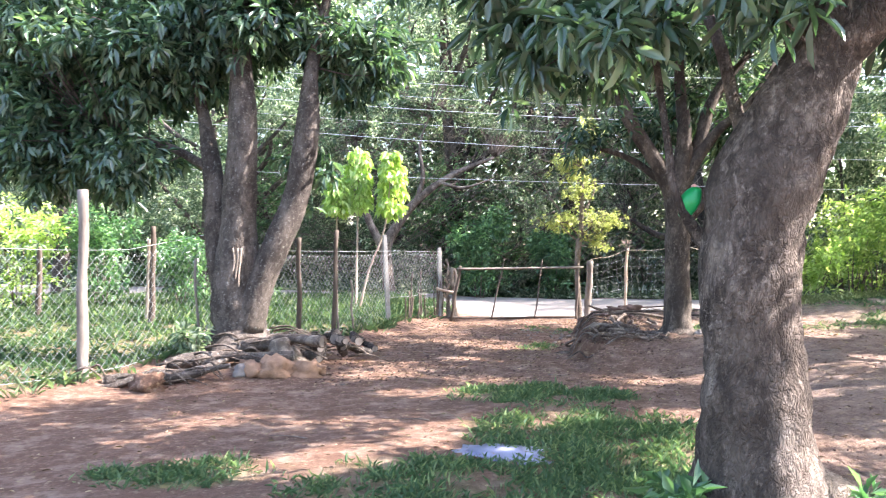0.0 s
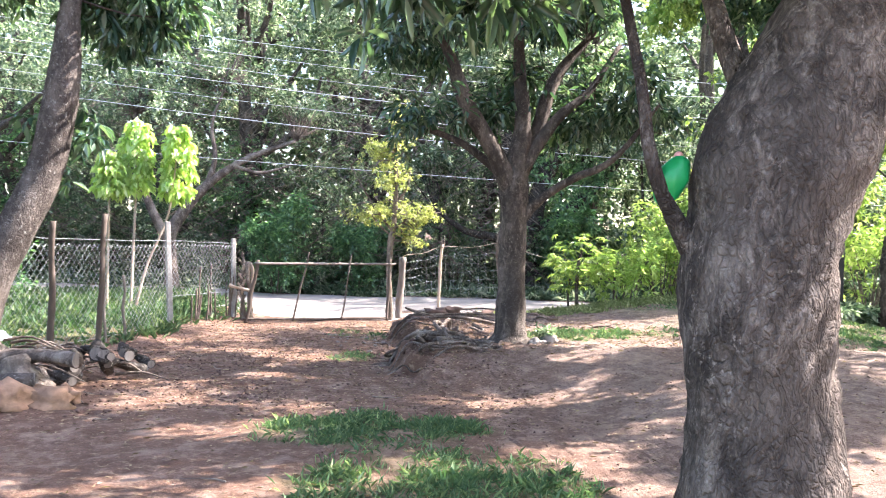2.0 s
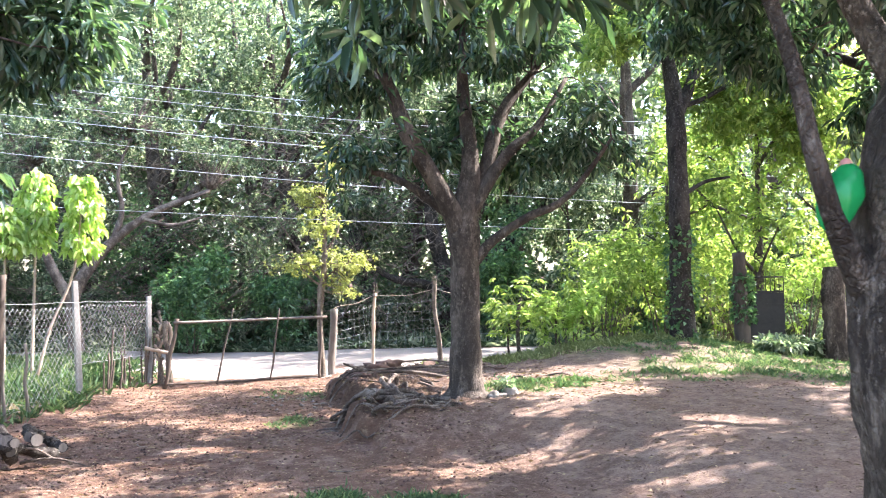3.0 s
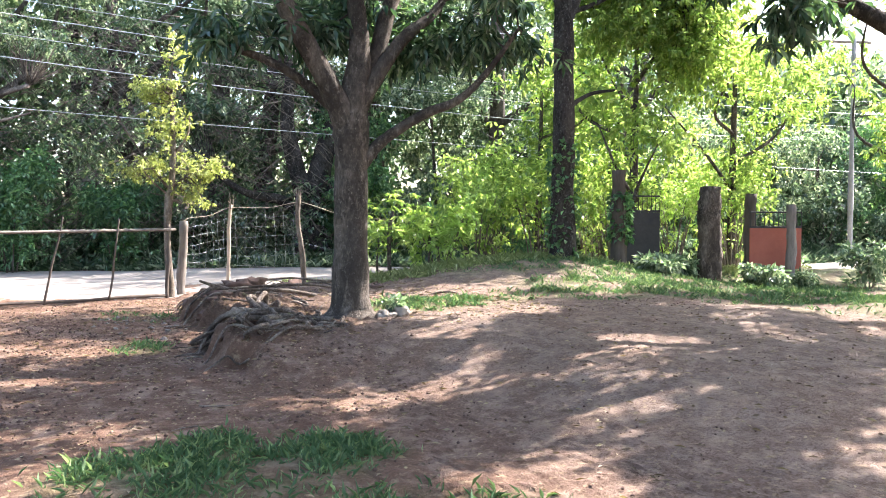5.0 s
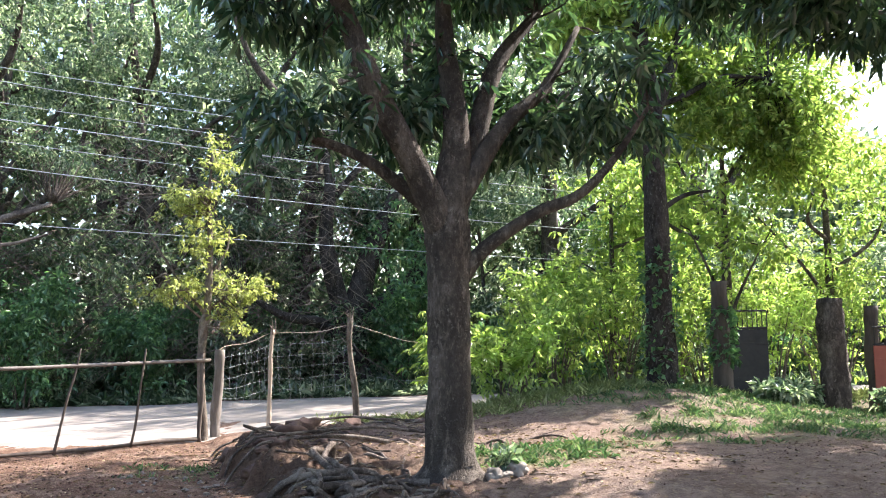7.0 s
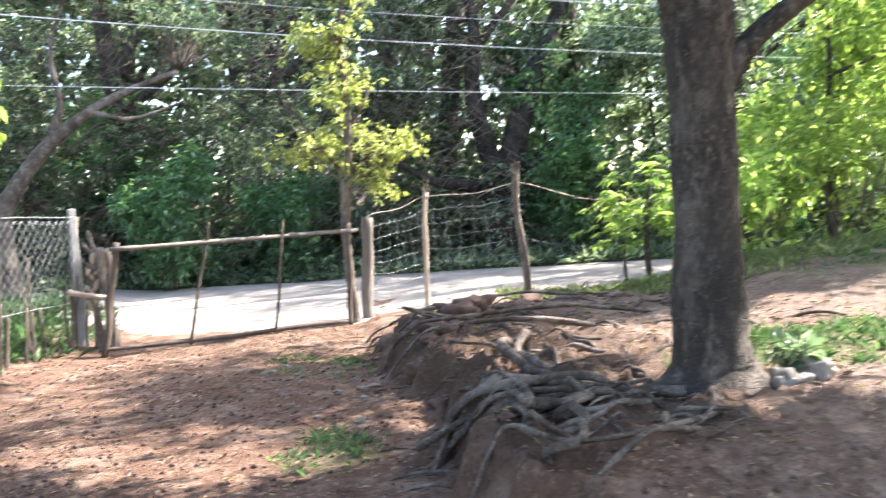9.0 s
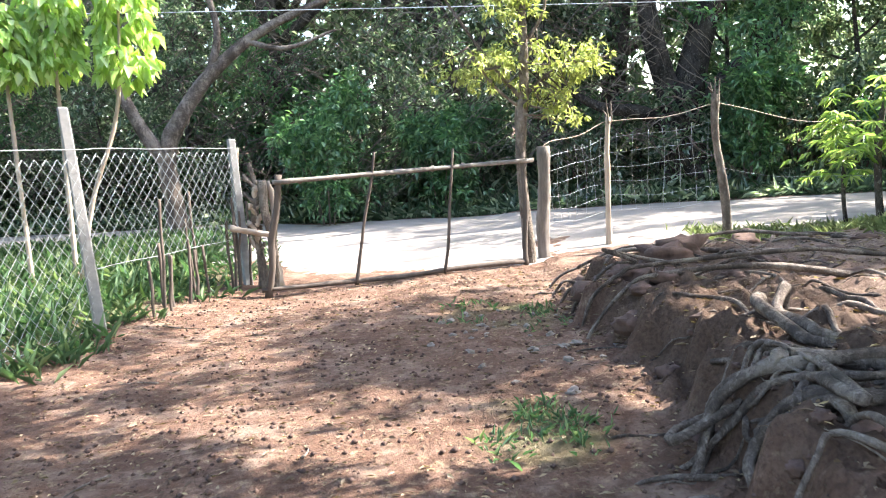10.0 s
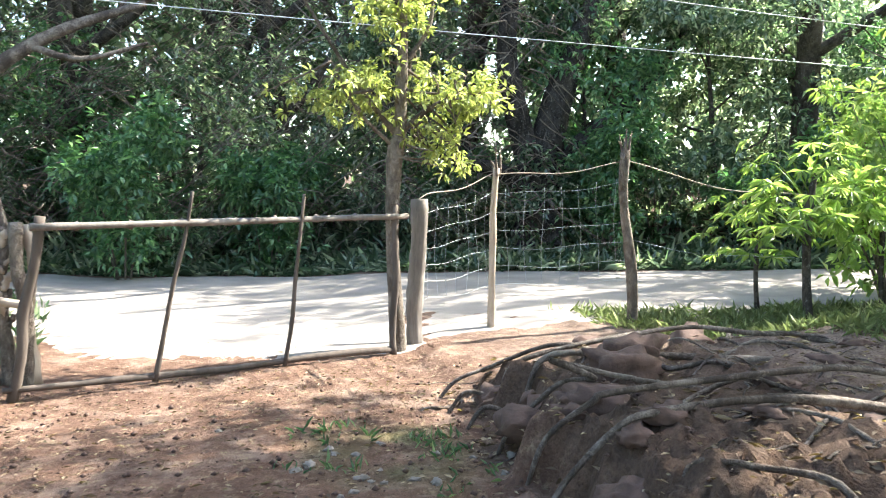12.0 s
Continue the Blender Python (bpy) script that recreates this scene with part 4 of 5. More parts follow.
post(-4.06, 9.36, 2.2, 0.062, WOOD_GREY, "tall weathered wooden fence post", seed=60)
concrete_post(-1.1, 16.8, 1.84, (-0.09, 0))
concrete_post(-0.05, 19.0, 1.6, (-0.04, 0))
post(-2.29, 13.2, 1.75, 0.045, WOOD_DARK, "dark wooden fence post", seed=61)
post(-1.86, 14.1, 1.9, 0.045, WOOD_DARK, "dark wooden fence post", seed=62, lean=(0.05, 0))
post(3.34, 19.15, 1.35, 0.075, WOOD_GREY, "thick split-wood gate post", "gate_post", (0.05, 0), 63, "gate posts", 0.01, 0.95)
post(0.25, 18.75, 1.2, 0.05, BARK_PALE, "knotted pale stump used as a gate post", "gate_post", (-0.05, 0), 64, "gate posts", 0.012)
post(4.28, 19.5, 1.6, 0.04, WOOD_PALE, "crooked pale fence stake", "fence_stake", (0.06, 0), 65, bend=0.015)
post(5.55, 18.95, 1.75, 0.055, BARK_PALE, "splintered brown fence stake", "fence_stake", (-0.1, 0), 66, bend=0.012)


def chain_link(a, b, height, base=0.04, cell=0.062, wire=0.0026):
    """Woven wire between two ground points, as zigzag strands."""
    a, b = np.array(a, float), np.array(b, float)
    length = np.hypot(*(b - a))
    n, m = int(length / cell), int((height - base) / cell)
    tubes = []
    for k in range(n):
        rows = []
        for j in range(m + 1):
            s = (k + ((j + k) % 2)) * cell / length
            x, y = a + (b - a) * s
            rows.append((x, y, ground_z(x, y) + base + j * cell, wire))
        tubes.append(tube(rows, 3, 1))
    for z in (base + 0.02, height + 0.02):
        rows = [(*(a + (b - a) * s), ground_z(*(a + (b - a) * s)) + z, wire * 1.3) for s in np.linspace(0, 1, 12)]
        tubes.append(tube(rows, 4, 1))
    return tubes


FENCE = [(-6.6, 4.6), (-4.12, 9.42), (-1.1, 16.8), (-0.05, 19.0)]
fence = thing("wire_fence", (0, 0, 0), "galvanised chain-link fence along the yard", "fence")
for a, b in zip(FENCE[:-1], FENCE[1:]):
    tubes_object("mesh_panel", chain_link(a, b, 1.45, 0.5 if a[1] > 15 else 0.04), WIRE, fence)


# ---- red gate and pillars at the yard's edge ----
def box(name, lo, hi, mat, parent, bevel=0.01, label=""):
    bm = bmesh.new()
    bmesh.ops.create_cube(bm, size=1)
    for v in bm.verts:
        v.co = Vector([l + (h - l) * (c + 0.5) for l, h, c in zip(lo, hi, v.co)])
    if bevel:
        bmesh.ops.bevel(bm, geom=bm.edges[:], offset=bevel, segments=1, affect="EDGES")
    return part(name, bm, mat, parent, label)


def sheet_gate(x, y, turn, width, paint, label):
    g = thing("sheet_gate", (x, y, ground_z(x, y)), label, "gate", "metal gates", turn)
    box("panel", (0, -0.012, -0.02), (width, 0.012, 1.07), paint, g, 0.004)
    box("frame", (0, -0.02, 1.071), (width, 0.02, 1.11), BLACK_IRON, g, 0.004)
    box("frame", (0, -0.02, 1.36), (width, 0.02, 1.39), BLACK_IRON, g, 0.004)
    for z in (0.25, 0.82):
        box("rib", (0.02, -0.02, z), (width - 0.02, -0.0125, z + 0.04), paint, g, 0.002)
    n = int(width / 0.09)
    for k in range(n + 1):
        xx = 0.012 + k * (width - 0.024) / n
        bm = bmesh.new()
        bmesh.ops.create_cone(bm, segments=6, radius1=0.011, radius2=0.002, depth=0.40, cap_ends=True)
        bmesh.ops.translate(bm, verts=bm.verts[:], vec=(xx, -0.026, 1.30))
        part("spike", bm, BLACK_IRON, g)


sheet_gate(13.0, 14.85, -30, 1.0, RED_PAINT, "brick-red sheet-metal gate with black spikes")
sheet_gate(10.8, 15.95, -20, 0.72, BLACK_IRON, "black sheet-metal gate with spikes")
post(11.65, 14.65, 1.8, 0.22, BARK_MANGO, "thick brown pillar of rough masonry", "pillar", seed=70, group="pillars", top=0.85)
post(10.6, 15.9, 1.85, 0.15, WOOD_DARK, "dark pillar with ivy on it", "pillar", seed=71, group="pillars", top=0.95)
post(13.15, 14.95, 1.75, 0.12, WOOD_DARK, "dark gate pillar", "pillar", seed=72, group="pillars", top=0.95)
post(13.35, 14.2, 1.6, 0.1, WOOD_GREY, "grey gate pillar with a rounded top", "pillar", seed=73, group="pillars", top=0.8)


def utility_pole():
    x, y = 20.5, 17.6
    p = thing("utility_pole", (x, y, ground_z(x, y) - 0.2), "grey roadside utility pole with a crossarm", "pole")
    stick("pole", (0, 0, 0), (0, 0, 6.4), 0.075, 0.055, CONCRETE, p, 301, 0.0)
    stick("crossarm", (-1.3, 0.4, 6.15), (0.5, -0.15, 6.2), 0.04, 0.04, WOOD_GREY, p, 302, 0.0)


utility_pole()
for i, (x, y, r, h) in enumerate([(12.3, 13.9, 0.45, 0.5), (11.2, 14.9, 0.3, 0.35), (13.4, 14.2, 0.4, 0.3), (14.6, 13.4, 0.6, 0.9), (10.3, 14.6, 0.35, 0.3)]):
    bush("gateside_bush", x, y, r, h, LEAF_FOREST, 130, 0.13, 0.06, 480 + i, "low dark-green bush by the gates", "bushes by the gates")


def ivy(x, y, z0, z1, r, n, seed):
    rng = np.random.RandomState(seed)
    a, z = rng.rand(n) * 6.28, rng.uniform(z0, z1, n)
    c = np.stack([x + r * np.cos(a), y + r * np.sin(a), z], -1)
    v, f = whorls(c, np.stack([np.cos(a), np.sin(a), 0 * a], -1), 4, 0.1, 0.07, rng, 0.4)
    tagged(mesh_object("ivy", v, f, LEAF_GREEN), "dark ivy clinging to the upright", "ivy", "ivy")


ivy(10.65, 15.9, 0.9, 1.75, 0.17, 120, 1)
ivy(9.15, 15.75, 0.4, 2.6, 0.24, 150, 2)


# ---- power lines ----
def wire_span(y, slope, z, fall, sag, r=0.0072):
    c = thing("power_line", (0, 0, 0), "thin sagging overhead power cable", "cable", "power lines")
    rows = [(3 + s, y + slope * s, z + fall * s + sag * s * s, r) for s in np.linspace(-34, 34, 41)]
    tubes_object("cable", [tube(rows, 5, 1)], CABLE, c)


wire_span(21.83, -0.06, 4.14, -0.06, 0.002)
wire_span(21.41, -0.155, 3.22, -0.043, 0.0006, 0.0055)
wire_span(22.0, -0.09, 5.0, -0.062, 0.002)
wire_span(23.88, -0.11, 6.5, -0.053, 0.0028)
wire_span(22.6, -0.09, 5.45, -0.06, 0.002, 0.005)
wire_span(22.5, -0.06, 5.8, -0.05, 0.004, 0.006)
wire_span(21.7, -0.06, 4.55, -0.058, 0.002, 0.0045)


# ---- roots and clods of the bank ----
def walking_root(start, heading, length, r0, seed, hump=0.03, turn=0.35, sink=0.2):
    """A root that snakes over the ground from a start point."""
    rng = np.random.RandomState(seed)
    x, y = start
    n = max(5, int(length / 0.12))
    a, rows = heading, []
    ph = rng.rand() * 6.28
    for k in range(n + 1):
        s = k / n
        r = r0 * (1 - 0.82 * s)
        ends = min(1.0, s / 0.15, (1 - s) / 0.3)
        z = ground_z(x, y) + r * (1 - sink) + hump * max(0.0, math.sin(s * 9 + ph)) * (1 - s) * ends - (r0 + 0.02) * (1 - ends)
        rows.append((x, y, z, r))
        a += turn * rng.randn()
        a += 0.15 * (heading - a)
        if x < bank_edge(y) - 0.2 and y > 11:
            rows.append((x - 0.08, y + 0.02, ground_z(x - 0.08, y) + 0.01, r * 0.8))
            rows.append((x - 0.16, y + 0.04, ground_z(x - 0.16, y) - 0.01, r * 0.6))
            rows.append((x - 0.22, y + 0.05, ground_z(x - 0.22, y) - 0.08, r * 0.4))
            break
        x, y = x + math.cos(a) * length / n, y + math.sin(a) * length / n
    while len(rows) < 3:
        rows.append((rows[-1][0] - 0.05, rows[-1][1] + 0.03, rows[-1][2] - 0.04, rows[-1][3] * 0.6))
    return tube(rows, 7, 3, 0.16, seed)


roots = thing("tree_roots", (0, 0, 0), "tangle of bare weathered roots over the eroded bank", "roots")
rng_r = np.random.RandomState(9)
for k in range(15):                      # from the foot over the top of the bank
    a = radians(rng_r.uniform(60, 200))
    d = rng_r.uniform(0.2, 1.2)
    tubes_object("root", [walking_root((3.55 + d * math.cos(a), 12.55 + d * math.sin(a)), a + 0.4 * rng_r.randn(), rng_r.uniform(0.8, 2.2), rng_r.uniform(0.01, 0.028), 700 + k, 0.03, 0.55, 0.7)], BARK_ROOT, roots)
for k in range(16):                      # thin wiry roots at the near corner of the bank
    x, y = 2.4 + 0.45 * rng_r.rand(), 12.0 + 1.1 * rng_r.rand()
    tubes_object("root", [walking_root((x + 0.25, y), radians(rng_r.uniform(120, 300)), rng_r.uniform(0.4, 1.2), 0.008 + 0.02 * rng_r.rand() ** 2, 760 + k, 0.09, 1.3, 0.35)], BARK_ROOT, roots)
for k in range(46):                      # long runs along the top of the bank
    x, y = 2.9 + 2.6 * rng_r.rand(), 13.4 + 4.0 * rng_r.rand()
    tubes_object("root", [walking_root((x, y), radians(rng_r.choice([165, 185, 355, 172, 10]) + 24 * rng_r.randn()), rng_r.uniform(0.7, 2.2), 0.006 + 0.016 * rng_r.rand() ** 2, 800 + k, 0.05, 0.5, 0.75)], BARK_ROOT, roots)


def draped_root(rows, r0, r1, seed, label=""):
    """A thick root over given points of the plan, each with its height above the ground; both ends are buried."""
    n, rng = len(rows), np.random.RandomState(seed)
    path = [(x + 0.015 * rng.randn(), y + 0.015 * rng.randn(), ground_z(x, y) + up + (0.4 if 0 < k < n - 1 else -1.2) * r0, r0 + (r1 - r0) * k / (n - 1)) for k, (x, y, up) in enumerate(rows)]
    return tubes_object("root", [tube(path, 9, 6, 0.2, seed)], BARK_ROOT, roots, label)


rng_d = np.random.RandomState(29)
for k in range(7):                       # thick roots that leave the foot and fall over the bank's edge
    y0, y1 = 12.3 + 0.07 * k, 11.7 + 0.26 * k + 0.15 * rng_d.randn()
    e, r = bank_edge(y1), 0.016 + 0.03 * rng_d.rand() ** 1.6
    wild = 0.12 * rng_d.randn(6)
    draped_root([(3.35 - 0.02 * k, y0, 0.04), (3.0 + wild[0], y0 + 0.4 * (y1 - y0) + wild[1], 0.01), (e + 0.38 + wild[2], y1 - 0.1 + wild[3], 0.02 + 0.1 * rng_d.rand()), (e + 0.1, y1 + wild[4], 0.04),
                 (e - 0.05, y1 + 0.06, 0.1 + 0.08 * rng_d.rand()), (e - 0.1 - 0.1 * rng_d.rand(), y1 + wild[5], 0.03), (e - 0.25, y1 + 2 * wild[5], 0.0)], r, 0.45 * r, 880 + k)
for k in range(9):                       # loops and stubs that knot them together
    x, y = 2.2 + 0.5 * rng_d.rand(), 11.9 + 1.3 * rng_d.rand()
    w = 0.16 * rng_d.randn(8)
    r = 0.012 + 0.016 * rng_d.rand()
    draped_root([(x, y, 0), (x + w[0], y + w[1], 0.08), (x + w[0] + w[2], y + w[1] + w[3], 0.05 + 0.14 * rng_d.rand()), (x + w[4], y + 0.2 + w[5], 0.06), (x + w[6] - 0.1, y + 0.2 + w[7], 0)], r, 0.6 * r, 895 + k)
for dx in (0.0, 0.11):                   # a pale forked pair that stands out of the slope
    draped_root([(2.95 + dx, 13.95, 0), (2.9 + 1.3 * dx, 13.85, 0.13), (2.78 + dx, 13.7, 0.12), (2.8 + 0.7 * dx, 13.5, 0.06), (2.86 + 0.4 * dx, 13.3, 0.03), (3.1, 13.15, 0)], 0.032, 0.026, 902, "pale smooth bare root")
for k in range(6):                       # arched roots with hollows under them at the far end
    y = 15.1 + 0.42 * k + 0.12 * math.sin(5 * k)
    e = bank_edge(y)
    x = e + 1.7 + 0.8 * math.sin(2.1 * k)
    draped_root([(x, y - 0.3, 0), (x - 0.5, y - 0.18 + 0.1 * math.sin(k), 0.06), (x - 0.95, y - 0.05, 0.10 + 0.05 * (k % 3)), (e + 0.3, y + 0.1 * math.sin(3 * k), 0.07), (e + 0.12, y + 0.03, 0.07), (e - 0.08, y + 0.1, 0.1), (e - 0.2, y + 0.12, 0)], 0.024 - 0.004 * (k % 3), 0.012, 905 + k)


def lump(name, x, y, r, flat, mat, label, category, group, seed, lift=0.3):
    rng = np.random.RandomState(seed)
    bm = bmesh.new()
    bmesh.ops.create_icosphere(bm, subdivisions=3, radius=1)
    off = Vector(rng.rand(3) * 20)
    sx, sy = r * rng.uniform(0.8, 1.3), r * rng.uniform(0.7, 1.1)
    for v in bm.verts:
        k = 1 + 0.55 * noise.noise(v.co * 1.3 + off) + 0.4 * noise.noise(v.co * 3.5 + off) + 0.2 * noise.noise(v.co * 8 + off)
        v.co = Vector((v.co.x * k * sx, v.co.y * k * sy, v.co.z * k * r * flat))
    for f in bm.faces:
        f.smooth = True
    me = bpy.data.meshes.new(name)
    bm.to_mesh(me)
    bm.free()
    me.materials.append(mat)
    ob = new(name, me)
    ob.matrix_basis = pose(x, y, ground_z(x, y) + r * flat * lift, 0, 0, rng.uniform(0, 360))
    return tagged(ob, label, category, group)


for k in range(60):
    y = rng_r.uniform(12.2, 17.3)
    x = bank_edge(y) + rng_r.uniform(-0.15, 0.45)
    lump("earth_clod", x, y, 0.02 + 0.08 * rng_r.rand() ** 2, rng_r.uniform(0.35, 0.7), BANK_EARTH, "broken red-brown clod of bank earth", "clod", "clods on the bank", 850 + k, 0.05)
for k in range(8):
    lump("earth_clod", rng_r.uniform(3.1, 5.6), rng_r.uniform(14.8, 17.4), rng_r.uniform(0.07, 0.14), rng_r.uniform(0.3, 0.5), BANK_EARTH, "hump of dry earth between roots", "clod", "clods on the bank", 890 + k, 0.1)
for k, (x, y, r) in enumerate([(2.78, 16.0, 0.2), (2.95, 15.7, 0.17), (3.7, 16.4, 0.22), (3.4, 16.1, 0.18), (4.6, 17.0, 0.2), (2.62, 14.9, 0.13), (3.05, 16.9, 0.15), (3.9, 17.2, 0.2)]):
    lump("earth_clod", x, y, r, 0.62, BANK_EARTH, "big dark block of earth broken from the bank", "clod", "clods on the bank", 1010 + k, 0.3)
for k in range(40):
    x, y = 1.85 + 0.3 * rng_r.randn(), 15.6 + 0.7 * rng_r.randn()
    lump("stone", x, y, rng_r.uniform(0.012, 0.036), 0.6, STONE, "small grey stone on the path", "stone", "stones on the path", 910 + k, 0.2)
for k in range(7):
    x, y = 3.75 + 0.35 * rng_r.rand(), 12.15 + 0.2 * rng_r.rand()
    lump("stone", x, y, rng_r.uniform(0.05, 0.12), 0.7, STONE, "pale stone at the foot of the tree", "stone", "stones at the tree", 960 + k, 0.3)


# ---- logs by the wire fence ----
def log(x, y, turn, length, r, mat, seed, lift=0.0, tilt=0.0, label="short dark felled log with pale cut ends"):
    p = thing("log", (x, y, ground_z(x, y) + r * 0.85 + lift), label, "log", "stacked logs", turn)
    rows = [(length * (s - 0.5), 0.09 * length * math.sin(seed + 4 * s), tilt * (s - 0.5) + 0.03 * math.sin(5 * s + seed), r * (1 - 0.25 * s + 0.12 * math.sin(9 * s + seed))) for s in np.linspace(0, 1, 6)]
    tubes_object("bark", [tube(rows, 10, 3, 0.22, seed)], mat, p)
    for s, e in ((-1, 0), (1, 5)):
        bm = bmesh.new()
        bmesh.ops.create_cone(bm, segments=10, radius1=rows[e][3] * 0.93, radius2=rows[e][3] * 0.9, depth=0.012, cap_ends=True, matrix=pose(rows[e][0] + s * 0.004, rows[e][1], rows[e][2], 0, 90, 0))
        part("cut_end", bm, WOOD_GREY, p, "dull sawn end")


for k in range(17):                      # short logs stacked with their sawn ends towards the yard
    s, row = rng_r.rand(), k % 3
    log(-1.15 - 0.75 * s + 0.1 * rng_r.randn() + 0.06 * row, 11.75 - 1.0 * s + 0.12 * rng_r.randn() + 0.1 * row, rng_r.uniform(50, 125), rng_r.uniform(0.35, 0.7), rng_r.uniform(0.04, 0.085), BARK_BLACK if k % 3 else BARK_DARK, 600 + k, 0.13 * row, 0.1 * rng_r.randn())
for k, (x, y, turn, n, r) in enumerate([(-2.0, 10.4, -26, 1.15, 0.09), (-2.6, 10.15, 12, 1.5, 0.08), (-3.3, 9.5, 20, 1.1, 0.06), (-3.0, 9.9, 40, 0.9, 0.06), (-2.9, 9.7, -10, 0.8, 0.045), (-3.5, 9.3, 5, 0.7, 0.05)]):
    log(x, y, turn, n, r, BARK_ROOT if k in (0, 3) else BARK_DARK, 640 + k, 0.2 if k == 0 else 0.03, 0.12, "weathered crooked log lying by the tree")
brush = thing("brushwood", (0, 0, 0), "heap of dead sticks at the fence", "brushwood")
for k in range(40):
    s, a, n = rng_r.rand(), rng_r.uniform(-0.9, 0.6), rng_r.uniform(0.3, 0.9)
    x, y = -1.6 - 2.0 * s + 0.25 * rng_r.randn(), 12.0 - 2.9 * s + 0.25 * rng_r.randn()
    z = ground_z(x, y) + rng_r.uniform(0.02, 0.25)
    x2, y2 = x + n * math.cos(a), y + n * math.sin(a)
    tubes_object("stick", [tube([(x, y, z, 0.016), ((x + x2) / 2, (y + y2) / 2 + 0.05 * rng_r.randn(), z + 0.04, 0.012), (x2, y2, max(ground_z(x2, y2) + 0.01, z - 0.1), 0.006)], 5, 3, 0.15, k)], BARK_ROOT, brush)
old_stump = thing("tree_stump", (-2.0, 10.4, ground_z(-2.0, 10.4) - 0.05), "broken orange-brown stump with splayed roots", "stump")
tubes_object("stump", [tube([(0, 0, 0, 0.26), (0, 0, 0.12, 0.2), (-0.03, 0.03, 0.28, 0.15), (-0.05, 0.05, 0.36, 0.1)], 14, 4, 0.25, 5, (0.6, 0.6, 6))], BARK_PALE, old_stump)
for k in range(7):
    a = -2.6 + k * 0.55
    v = walking_root((-2.0 + 0.15 * math.cos(a), 10.4 + 0.15 * math.sin(a)), a, 0.6, 0.03, 660 + k, 0.06, 0.6)
    ob = tubes_object("root", [v], BARK_PALE, old_stump)
    ob.matrix_parent_inverse = old_stump.matrix_basis.inverted()
lump("stone", -3.25, 9.15, 0.2, 0.7, SOIL, "big red-brown stone by the logs", "stone", "stones by the logs", 671)
lump("stone", -2.4, 9.9, 0.14, 0.6, STONE, "pale stone by the logs", "stone", "stones by the logs", 672)


# ---- plants ----
def column_plants():
    """Slim young trees with hanging tiers of broad pale leaves."""
    rng = np.random.RandomState(15)
    for k, (x, y, lean, low, high, r) in enumerate([(-2.15, 20.5, 0.05, 2.55, 4.0, 0.27), (-2.05, 20.3, 0.8, 2.4, 3.9, 0.27), (-2.6, 20.3, 0.0, 2.45, 3.3, 0.24)]):
        p = thing("young_tree", (x, y, ground_z(x, y)), "slim young tree with hanging pale-green broad leaves", "tree", "young trees behind the fence")
        tubes_object("trunk", [tube([(0, 0, 0, 0.032), (lean * 0.3, 0, 1.0, 0.027), (lean * 0.8, 0, 2.1, 0.022), (lean, 0, high - 0.1, 0.01)], 8, 4, 0.08, k)], WOOD_PALE, p)
        n = 95
        z = rng.uniform(low, high, n)
        a = rng.rand(n) * 6.28
        rr = r * (0.35 + 0.65 * np.sqrt(rng.rand(n))) * np.where(z > high - 0.25, 0.6, 1)
        c = np.stack([lean + rr * np.cos(a), rr * np.sin(a), z], -1)
        v, f = whorls(c, np.stack([np.cos(a), np.sin(a), 0 * a], -1), 6, 0.2, 0.1, rng, 1.1, 0.8, 0.3)
        mesh_object("foliage", v, f, LEAF_LIME, p)


column_plants()


def palmate_shrub(x, y, h, r, count, leaf, seed, label, trunk_r=0.05, finger=0.17):
    rng = np.random.RandomState(seed)
    p = thing("palmate_shrub", (x, y, ground_z(x, y) - 0.03), label, "shrub", "palm-leaved shrubs")
    tubes_object("trunk", [tube([(0, 0, 0, trunk_r), (-0.04, 0, h * 0.3, trunk_r * 0.8), (-0.02, 0, h * 0.6, trunk_r * 0.9), (0.05, 0, h * 0.8, trunk_r * 0.4)], 8, 4, 0.1, seed)], BARK_DARK, p)
    base, way = [], []
    for k in range(count):
        a, z = rng.rand() * 6.28, h * rng.uniform(0.48, 1.0)
        q = r * math.sqrt(rng.rand()) * (1.1 - 0.5 * abs(z / h - 0.65))
        c = np.array([q * math.cos(a), q * math.sin(a), z])
        out = np.array([math.cos(a), math.sin(a), -0.5])
        side = np.array([-math.sin(a), math.cos(a), 0])
        for b in np.linspace(-1.5, 1.5, 7):
            base.append(c)
            way.append(out * math.cos(b) + side * math.sin(b) + 0.1 * rng.randn(3))
        if k % 5 == 0:
            tubes_object("stalk", [tube([(0, 0, max(0.4 * h, z - 0.4), 0.01), (*(c * (0.6, 0.6, 1)), 0.006), (*c, 0.003)], 4, 3)], LEAF_BRIGHT, p)
    n = len(base)
    v, f = leaves(np.array(base), np.array(way), finger * (0.7 + 0.5 * rng.rand(n)), 0.035, 0.2, 0.25, rng)
    mesh_object("foliage", v, f, leaf, p)


palmate_shrub(6.95, 18.1, 1.8, 0.62, 62, LEAF_BRIGHT, 81, "fresh palm-leaved shrub with a dark stem")
palmate_shrub(7.7, 17.9, 1.5, 0.7, 55, LEAF_BRIGHT, 82, "bushy green palm-leaved shrub by the verge", 0.03)
palmate_shrub(7.1, 18.9, 1.3, 0.6, 30, LEAF_BRIGHT, 83, "low palm-leaved shrub by the road", 0.03)


